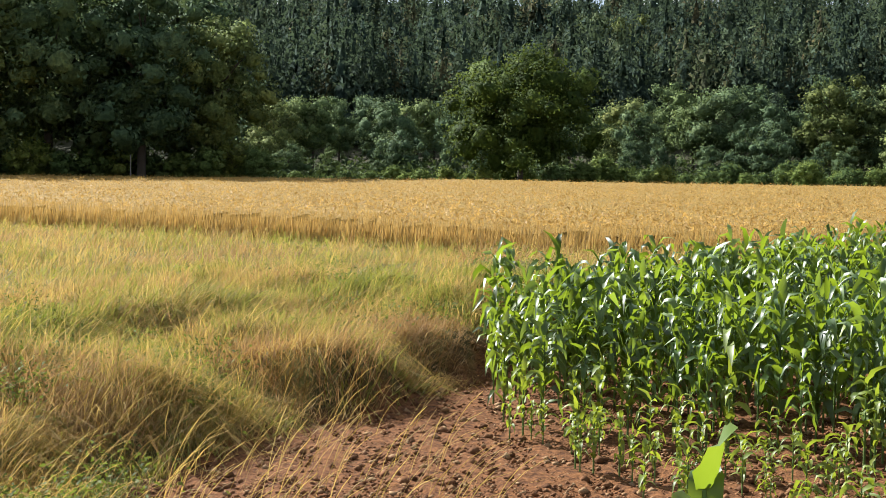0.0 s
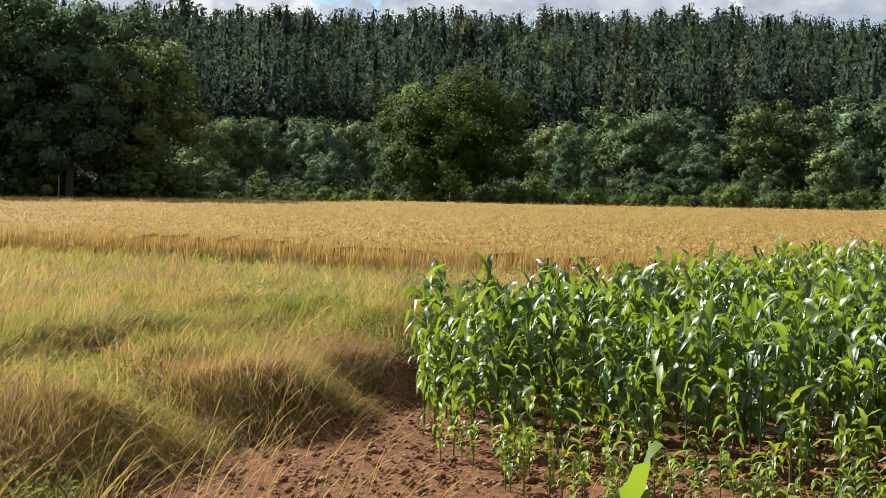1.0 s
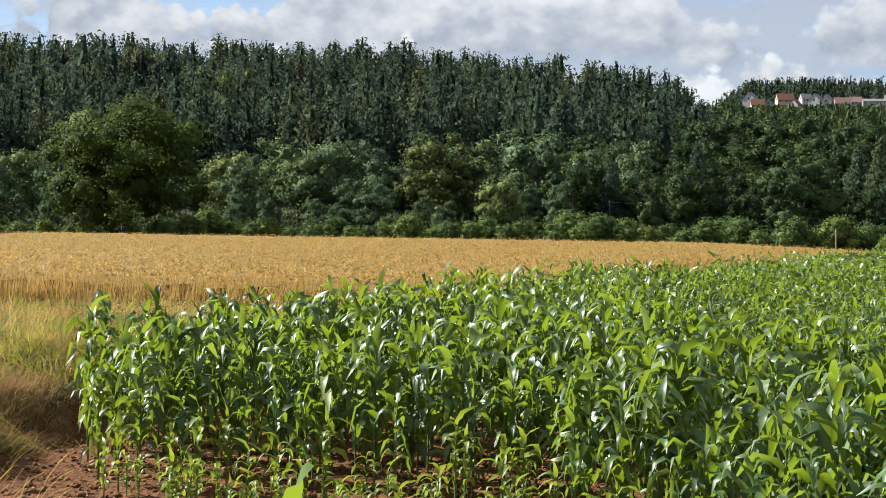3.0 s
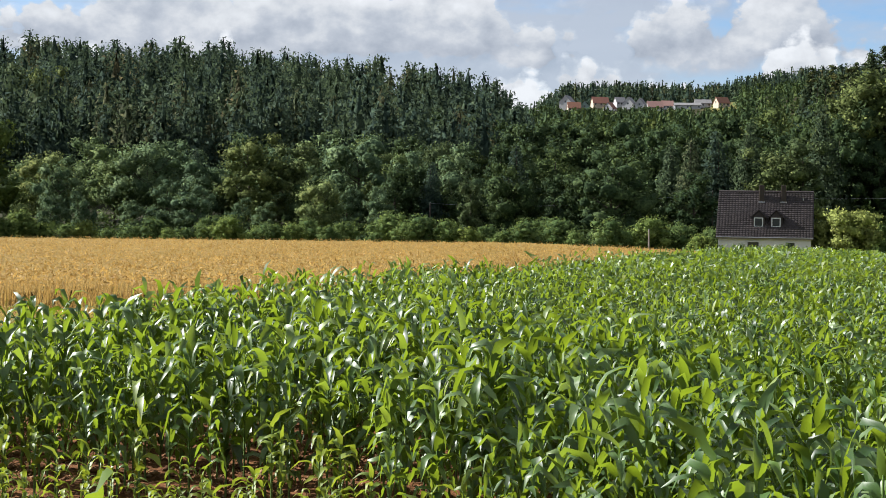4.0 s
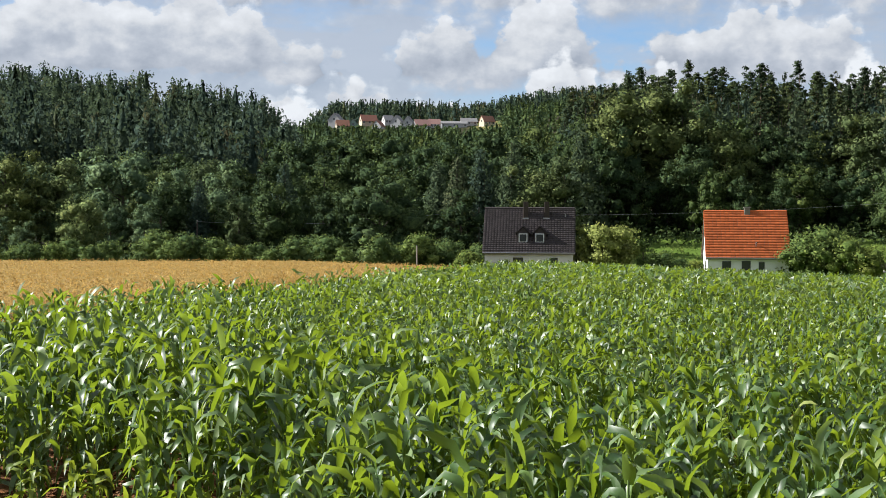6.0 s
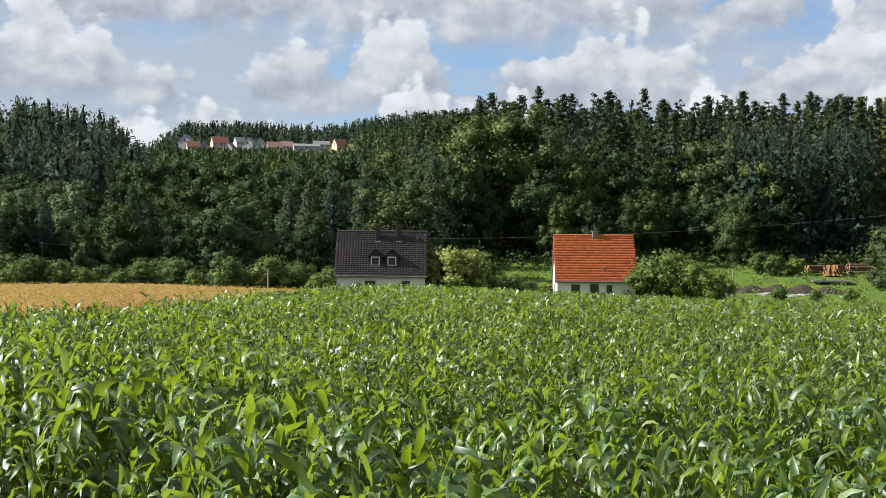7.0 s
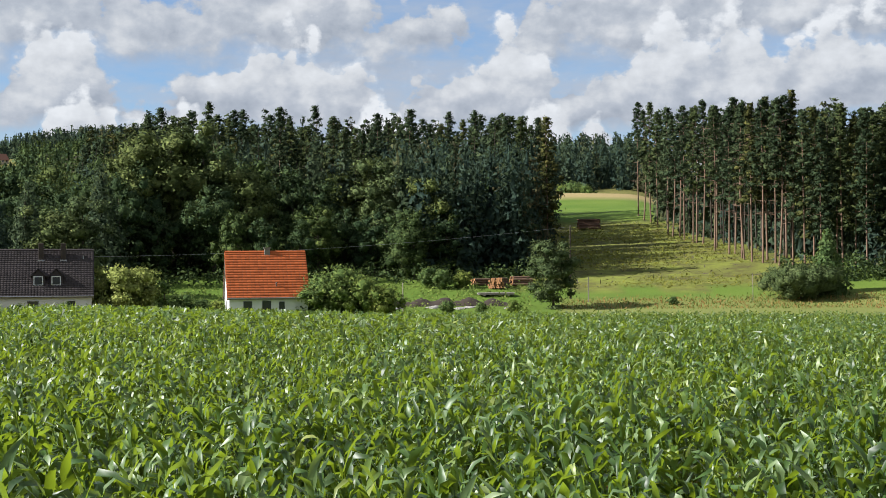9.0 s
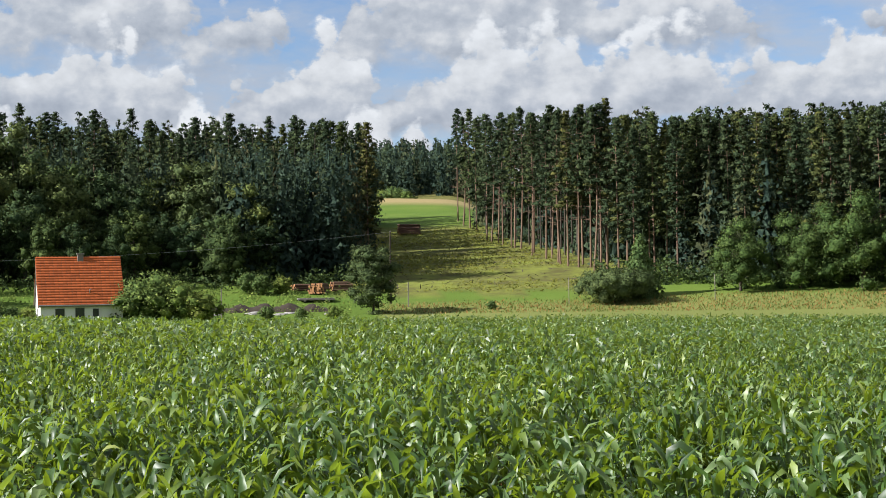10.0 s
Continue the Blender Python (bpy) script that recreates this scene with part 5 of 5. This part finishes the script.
white_render = plain("white_render", (0.62, 0.61, 0.58), 0.9, 0.08, 0.8, 0.2)
red_tile = tile_material("red_tile", (0.42, 0.100, 0.026), 0.35)
dark_tile = tile_material("dark_tile", (0.044, 0.035, 0.034), 0.6)
grey_wood = plain("grey_wood", (0.19, 0.17, 0.145), 0.85, 0.35, 1.5, 0.4)
dark_metal = plain("dark_metal", (0.05, 0.05, 0.055), 0.5, 0.2, 2.0, 0.1, 0.6)
steel = plain("steel", (0.32, 0.32, 0.33), 0.4, 0.15, 2.0, 0.1, 0.8)
white_paint = plain("white_paint", (0.6, 0.6, 0.58), 0.5, 0.06, 2.0, 0.1)
log_bark = plain("log_bark", (0.12, 0.07, 0.046), 0.9, 0.4, 3.0, 0.6)
log_end = plain("log_end", (0.33, 0.165, 0.07), 0.8, 0.25, 4.0, 0.3)
pale_stone = plain("pale_stone", (0.28, 0.265, 0.245), 0.9, 0.3, 2.0, 0.5)
dark_earth = plain("dark_earth", (0.035, 0.026, 0.019), 0.95, 0.4, 1.2, 0.6)


def glass_material():
    m, n = material("window_glass")
    given = {"Base Color": (0.03, 0.035, 0.04, 1), "Roughness": 0.06, "Specular IOR Level": 0.8}
    s = n.add("ShaderNodeBsdfPrincipled", **given)
    n.add("ShaderNodeOutputMaterial", Surface=s.outputs[0])
    return m


window_glass = glass_material()


def roof_slope(name, length, run, top, low, side, tile, parent, course=0.30, col=0.30, arch=0.03, step=0.05):
    """One tiled slope: overlapping courses of slightly arched tiles, each tile an island, on a deck."""
    rise = top - low
    slant = math.hypot(run, rise)
    rows, cols = max(4, round(slant / course)), max(4, round(length / col))
    i, j = np.meshgrid(np.arange(rows), np.arange(cols), indexing="ij")
    rng = np.random.default_rng(rows * 31 + cols)
    d0, d1 = i / rows, np.minimum((i + 1.12) / rows, 1.0 + 0.04 / rows)
    x0 = -length / 2 + j * length / cols
    x1 = x0 + length / cols * 0.97
    up = np.array([0, side * rise, run]) / slant
    up[1] = side * rise / slant
    lift0, lift1 = 0.010 + rng.uniform(0, 0.006, i.shape), step + rng.uniform(0, 0.012, i.shape)

    def at(x, d, lift):
        return np.stack([x, side * run * d + up[1] * lift, top - rise * d + up[2] * lift], -1)

    xm = (x0 + x1) / 2
    v = np.stack([at(x0, d0, lift0), at(xm, d0, lift0 + arch), at(x1, d0, lift0), at(x1, d1, lift1), at(xm, d1, lift1 + arch), at(x0, d1, lift1), at(x1, d1, lift1 - 0.05), at(xm, d1, lift1 - 0.05), at(x0, d1, lift1 - 0.05)], 2)
    k = np.arange(rows * cols)[:, None] * 9
    f = np.concatenate([k + q for q in ([0, 1, 4, 5], [1, 2, 3, 4], [5, 4, 7, 8], [4, 3, 6, 7])], 0)
    slope = part(name, mesh_np(name, v.reshape(-1, 3), f, tile), tile, parent)
    deck = prism([(0, top - 0.02), (side * run, low - 0.02), (side * run, low - 0.16), (0, top - 0.18)], -length / 2 + 0.03, length / 2 - 0.03)
    part("deck", deck, grey_wood, slope)
    return slope


def window(parent, x, y, z, w, h, frame_mat, name="window", out=-1):
    """A window proud of a wall that faces -y (out=-1) or +y."""
    pane = part(name, box(x - w / 2, x + w / 2, min(y, y + out * 0.03), max(y, y + out * 0.03), z, z + h), window_glass, parent)
    t = 0.07
    for a, b, c, d in ((x - w / 2 - t, x - w / 2, z - t, z + h + t), (x + w / 2, x + w / 2 + t, z - t, z + h + t), (x - w / 2, x + w / 2, z + h, z + h + t), (x - w / 2, x + w / 2, z - t, z)):
        part("frame", box(a, b, min(y, y + out * 0.06), max(y, y + out * 0.06), c, d), frame_mat, pane)
    return pane


def house(label, az, r, turn, length, depth, eave, rise, tile, over=0.35, **lay):
    """Local axes: x along the ridge, -y the long front; the foot is the origin."""
    ob = thing("house", label, "house", at_foot(az, r, turn=turn, sink=0.05))
    d, l = depth / 2, length / 2 - 0.22
    pitch = rise / d
    part("wall", prism([(-d, -1.2), (d, -1.2), (d, eave), (0, eave + rise - 0.12), (-d, eave)], -l, l), white_render, ob)
    top, low = eave + rise + 0.12, eave + 0.12 - over * pitch
    for side, name in ((-1, "roof_front"), (1, "roof_back")):
        roof_slope(name, length, d + over, top, low, side, tile, ob, **lay)
    part("ridge", mesh_np("ridge", *tube([(-length / 2, 0, top + 0.02), (length / 2, 0, top + 0.02)], [0.13, 0.13], 8), tile, True), tile, ob)
    part("gutter", mesh_np("gutter", *tube([(-length / 2, -d - over - 0.05, low), (length / 2, -d - over - 0.05, low)], [0.06, 0.06], 6), steel, True), steel, ob)
    for s in (-1, 1):
        part("verge", prism([(0, top + 0.02), (-d - over, low + 0.02), (-d - over, low - 0.2), (0, top - 0.2)], s * length / 2 - 0.03, s * length / 2 + 0.03), tile, ob)
    return ob, top, low, pitch


def build_orange_house():
    ob, top, low, pitch = house("small white rendered house with a bright orange tiled roof", 44.80, 150, -44.80 + 5, 8.5, 8.2, 2.55, 4.45, red_tile, course=0.36, col=0.42, arch=0.008, step=0.060)
    for x, w, h, z in ((-2.15, 0.75, 1.0, 0.9), (-0.2, 0.75, 1.0, 0.95), (1.35, 0.45, 0.7, 1.15)):
        window(ob, x, -4.1, z, w, h, dark_metal)
    for z, h in ((0.9, 1.0), (3.4, 1.0)):
        pane = part("window", box(-4.06, -4.03, -0.5, 0.4, z, z + h), window_glass, ob)
        part("frame", box(-4.07, -4.03, -0.58, -0.5, z - 0.07, z + h + 0.07), dark_metal, pane)
        part("frame", box(-4.07, -4.03, 0.4, 0.48, z - 0.07, z + h + 0.07), dark_metal, pane)
    chimney = part("chimney", box(-0.1, 0.5, -0.35, 0.2, top - 1.0, top + 0.40, 0.02), grey_wood, ob)
    part("cap", box(-0.18, 0.58, -0.43, 0.28, top + 0.40, top + 0.48), pale_stone, chimney)
    z = top - 3.35 * pitch
    vent = part("roof_vent", mesh_np("roof_vent", *tube([(0.85, -3.35, z), (0.85, -3.4, z + 0.35), (0.95, -3.65, z + 0.42)], [0.07, 0.07, 0.06], 8), steel, True), steel, ob)


def build_dark_house():
    ob, top, low, pitch = house("white house with a weathered dark brown tiled roof and two dormers", 36.20, 150, -36.20 - 1.5, 9.6, 8.4, 2.4, 4.35, dark_tile)
    window(ob, -1.1, -4.2, 0.75, 1.1, 0.95, white_paint)
    window(ob, 2.6, -4.2, 0.75, 0.8, 0.95, white_paint)
    for x in (-0.62, 1.12):
        y = -3.45
        floor_z = top + y * pitch
        body = part("dormer", prism([(-0.62, floor_z - 0.15), (0.62, floor_z - 0.15), (0.62, floor_z + 0.95), (0, floor_z + 1.55), (-0.62, floor_z + 0.95)], 0, 2.6), dark_tile, ob)
        body.matrix_basis = pose(x, y, 0, 0, 0, 90)
        for s in (-1, 1):
            slab = prism([(s * 0.80, floor_z + 0.80), (0, floor_z + 1.62), (0, floor_z + 1.72), (s * 0.84, floor_z + 0.88)], -0.14, 2.7)
            part("dormer_roof", slab, dark_tile, body)
        pane = part("dormer_window", box(-0.03, 0.02, -0.36, 0.36, floor_z + 0.05, floor_z + 0.80), window_glass, body)
        pane.matrix_basis = pose(-0.03, 0, 0)
        for a, b, c, d in ((-0.46, -0.36, -0.04, 0.90), (0.36, 0.46, -0.04, 0.90), (-0.36, 0.36, 0.80, 0.90), (-0.36, 0.36, -0.04, 0.05)):
            part("frame", box(-0.07, 0.02, a, b, floor_z + c, floor_z + d), white_paint, pane)
    for x in (-0.42, 1.78):
        stack = part("chimney", box(x - 0.25, x + 0.25, -1.05, -0.45, top - 1.6, top + 0.70, 0.02), bark, ob)
        part("flashing", box(x - 0.33, x + 0.33, -1.14, -0.40, top - 0.40 - 1.05 * pitch, top - 1.05 * pitch + 0.10), steel, stack)
    part("roof_vent", mesh_np("roof_vent", *tube([(3.75, -0.9, top - 1.2), (3.75, -0.9, top - 0.55)], [0.06, 0.06], 8), steel, True), steel, ob)


build_orange_house()
build_dark_house()


def build_village():
    """Far houses on the hill: plain forms with roof, wall and windows."""
    # roof and wall tones are muted, painting in the haze over the far hill
    tints = {"red": plain("hazed_tile", (0.26, 0.125, 0.08), 0.8, 0.2, 1.0), "grey": plain("slate", (0.19, 0.185, 0.185), 0.8, 0.2, 1.0), "rust": plain("rust_tile", (0.22, 0.10, 0.07), 0.8, 0.2, 1.0), "pink": plain("pink_tile", (0.28, 0.165, 0.14), 0.8, 0.2, 1.0)}
    walls = {"white": plain("hazed_render", (0.40, 0.40, 0.40), 0.9, 0.12, 0.6), "cream": plain("cream_render", (0.42, 0.36, 0.27), 0.9, 0.1, 1.0), "green": plain("green_render", (0.24, 0.32, 0.27), 0.9, 0.1, 1.0)}
    rows = [(26.8, 1000, 60, 8, 9, 4.0, 5.0, "grey", "white"), (27.3, 1010, 5, 16, 8, 3.5, 2.5, "grey", "white"), (28.2, 985, 70, 12, 11, 6.0, 5.5, "grey", "white"), (28.45, 960, 10, 11, 8, 3.0, 4.5, "red", "cream"), (28.9, 965, 85, 9, 9, 3.5, 4.5, "grey", "green"), (29.5, 990, 15, 14, 10, 4.5, 5.0, "rust", "cream"), (29.9, 968, 65, 9, 9, 3.5, 4.5, "rust", "white"), (30.3, 1000, 20, 9, 9, 4.5, 4.0, "grey", "white"), (30.7, 985, 70, 10, 10, 5.0, 5.5, "grey", "white"), (31.15, 980, 75, 10, 9, 5.0, 5.5, "grey", "white"), (31.7, 975, 12, 13, 9, 4.0, 4.5, "pink", "white"), (32.2, 985, 10, 10, 9, 3.5, 4.0, "pink", "white"), (33.0, 980, 5, 22, 9, 3.5, 2.0, "grey", "white"), (33.6, 990, 8, 14, 9, 3.5, 3.0, "grey", "white"), (34.35, 975, 30, 11, 9, 4.0, 4.5, "red", "cream")]
    for az, r, turn, length, depth, eave, rise, tile, wall in rows:
        length, depth, eave, rise = length * 0.85, depth * 0.8, eave * 0.85, rise * 0.85
        ob = thing("village_house", f"small far {wall} house with a {tile} roof on the hill", "house", at_foot(az, r, turn=turn - az, sink=0.0), group="village on the hill")
        d, l = depth / 2, length / 2
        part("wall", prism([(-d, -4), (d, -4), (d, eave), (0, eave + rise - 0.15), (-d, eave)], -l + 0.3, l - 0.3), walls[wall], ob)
        for s in (-1, 1):
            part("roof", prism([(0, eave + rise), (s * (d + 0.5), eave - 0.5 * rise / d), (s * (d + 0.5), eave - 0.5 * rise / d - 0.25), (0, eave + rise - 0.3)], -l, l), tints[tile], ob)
        for x in np.linspace(-l + 1.8, l - 1.8, 3):
            part("window", box(x - 0.6, x + 0.6, -d - 0.03, -d + 0.05, eave - 2.0, eave - 0.7), window_glass, ob)
        part("window", box(-l + 0.27, -l + 0.36, -0.6, 0.6, eave - 0.6, eave + 0.8), window_glass, ob)


build_village()


# ---- yard, clearing and poles ----
def post(az, r, height, label, name="wooden_post", thick=0.07, cap=True):
    ob = thing(name, label, "post", at_foot(az, r, sink=0.2))
    part("shaft", mesh_np("shaft", *tube([(0, 0, 0), (0.01, 0, height * 0.5), (0, 0.01, height + 0.2)], [thick, thick * 0.95, thick * 0.85], 8), grey_wood, True), grey_wood, ob)
    if cap:
        part("cap", mesh_np("cap", *tube([(0, 0.01, height + 0.2), (0, 0.01, height + 0.26)], [thick, thick * 0.3], 8), dark_metal, True), dark_metal, ob)
    return ob


post(50.37, 165, 3.6, "grey wooden pole at the edge of the yard")
post(57.92, 175, 3.1, "dark wooden pole beside the young tree")
post(31.62, 112, 2.3, "grey wooden pole at the end of the grain")
post(64.46, 176, 3.3, "slim grey pole beside the domed bush", thick=0.05)
post(70.3, 178, 3.2, "slim grey pole before the round trees", thick=0.05)
post(-12.6, 113, 2.4, "thin leaning pale pole at the far edge of the grain", thick=0.05)


def log_pile(label, az, r, turn, length, rows, cols, radius, seed, sink=0.05):
    """Stacked logs; x along the logs, each log with bark and two sawn ends."""
    rng = np.random.default_rng(seed)
    ob = thing("log_pile", label, "log pile", at_foot(az, r, turn=turn, sink=sink))
    a = np.linspace(0, 2 * np.pi, 8, endpoint=False)
    for i in range(rows):
        for j in range(cols - i // 2):
            rad = radius * rng.uniform(0.75, 1.15)
            y, z = (j - (cols - i // 2) / 2) * radius * 2.05 + (i % 2) * radius, radius + i * radius * 1.75
            x0, x1 = -length / 2 + rng.uniform(-0.25, 0.25), length / 2 + rng.uniform(-0.25, 0.25)
            log = part("log", mesh_np("log", *tube([(x0, y, z), ((x0 + x1) / 2, y + rng.normal(0, 0.03), z), (x1, y, z)], [rad, rad * 0.96, rad * 0.92], 8), log_bark, True), log_bark, ob)
            for x, s, q in ((x0 - 0.004, -1, rad), (x1 + 0.004, 1, rad * 0.92)):
                v = np.stack([np.full(8, x), y + np.cos(a) * q, z + np.sin(a) * q], -1)
                part("sawn_end", mesh_np("sawn_end", v, np.arange(8)[None], log_end), log_end, log)
    return ob


log_pile("freshly cut logs with bright orange sawn ends", 54.25, 187, -54.25 + 75, 3.0, 5, 7, 0.16, 1)
log_pile("weathered brown stacked logs in the yard", 55.15, 190, -55.15 + 15, 2.6, 4, 5, 0.18, 2)
log_pile("dark weathered logs behind the fresh ones", 53.5, 190, -53.5 + 20, 2.2, 3, 5, 0.17, 3)
log_pile("long stack of logs at the top of the clearing", 57.9, 294, -57.9 + 8, 4.4, 7, 7, 0.17, 4)
log_pile("pale logs lying in the shade of the wood", 55.05, 240, -55.05 + 12, 3.2, 3, 4, 0.22, 5)


def plank_stack(label, az, r, turn, length, width, layers):
    ob = thing("plank_stack", label, "timber", at_foot(az, r, turn=turn, sink=0.02))
    rng = np.random.default_rng(17)
    for x in (-length * 0.35, length * 0.35):
        part("bearer", box(x - 0.08, x + 0.08, -width / 2, width / 2, 0, 0.16), grey_wood, ob)
    for i in range(layers):
        for j in range(6):
            y = -width / 2 + (j + 0.5) * width / 6
            e = rng.uniform(-0.15, 0.15)
            part("plank", box(-length / 2 + e, length / 2 + e, y - width / 13, y + width / 13, 0.16 + i * 0.09, 0.235 + i * 0.09, 0.01), pale_stone if j % 2 else grey_wood, ob)
    return ob


plank_stack("stack of pale weathered planks lying in the yard", 54.15, 180, -54.15 + 6, 4.4, 3.4, 3)


def boulder(az, r, w, h, seed):
    rng = np.random.default_rng(seed)
    ob = thing("boulder", "pale grey boulder on the dark bank", "stone", at_foot(az, r, sink=0.1), group="stones on the bank")
    bm = bmesh.new()
    bmesh.ops.create_icosphere(bm, subdivisions=3, radius=1.0)
    for v in bm.verts:
        k = 1 + 0.22 * noise.noise(v.co * 1.4 + Vector((seed * 3.1, 0, 0))) + 0.08 * noise.noise(v.co * 4.5)
        v.co = Vector((v.co.x * w * k, v.co.y * w * 0.6 * k, max(v.co.z, -0.3) * h * k))
    part("stone", bm, pale_stone, ob)


for i, (az, w, h) in enumerate([(50.15, 0.5, 0.5), (51.7, 0.65, 0.6), (52.75, 0.6, 0.55), (53.15, 0.55, 0.5), (54.75, 0.5, 0.6)]):
    boulder(az, 169 + (i % 2), w * 2.3, h * 0.5, i)


def earth_bank():
    """A low raw bank of dark earth along the yard."""
    rng = np.random.default_rng(77)
    a = np.radians(np.linspace(49.8, 55.0, 60))
    prof = np.array([(-1.6, -0.3), (-0.9, 0.55), (-0.2, 0.85), (0.6, 0.7), (1.8, -0.3)])
    v = []
    for i, t in enumerate(a):
        k = math.sin(math.pi * i / 59) ** 0.3 * (0.8 + 0.35 * math.sin(i * 0.55) + rng.uniform(-0.1, 0.1))
        for o, h in prof:
            r = 172 + o
            x, y = r * math.sin(t), r * math.cos(t)
            v.append((x, y, float(land(x, y)) + h * k + (rng.uniform(-0.06, 0.06) if h > 0 else 0)))
    n = len(prof)
    k = np.arange(60 * n).reshape(60, n)
    f = np.stack([k[:-1, :-1], k[1:, :-1], k[1:, 1:], k[:-1, 1:]], -1).reshape(-1, 4)
    tagged(new("earth_bank", mesh_np("earth_bank", np.array(v), f[:, ::-1], dark_earth, True)), "raw dark earth bank along the yard", "bank", kind="structure")


earth_bank()


def power_line():
    """Thin cables strung along the foot of the woods on wooden masts."""
    spans = [((36.4, 171, 5.6), (57.2, 178, 9.2)), ((22.7, 158, 4.4), (34.1, 172, 6.4))]
    for ends in spans:
        tops = []
        for az, r, level in ends:
            x, y, z = put(az, r)
            ob = thing("power_mast", "wooden power line mast half hidden by trees", "mast", pose(x, y, z - 0.3), group="power line masts")
            tall = level - z + 0.3
            part("shaft", mesh_np("shaft", *tube([(0, 0, 0), (0, 0, tall)], [0.11, 0.08], 8), bark, True), bark, ob)
            part("insulator", mesh_np("insulator", *tube([(0, 0, tall), (0, 0, tall + 0.18)], [0.05, 0.03], 8), pale_stone, True), pale_stone, ob)
            tops.append(np.array([x, y, level]))
        a, b = tops
        s = np.linspace(0, 1, 17)[:, None]
        pts = a * (1 - s) + b * s
        pts[:, 2] -= 4 * 0.9 * s[:, 0] * (1 - s[:, 0])
        tagged(new("power_cable", mesh_np("power_cable", *tube(pts, [0.011] * 17, 4), steel, True)), "thin grey overhead power cable", "cable", group="power cables")


power_line()
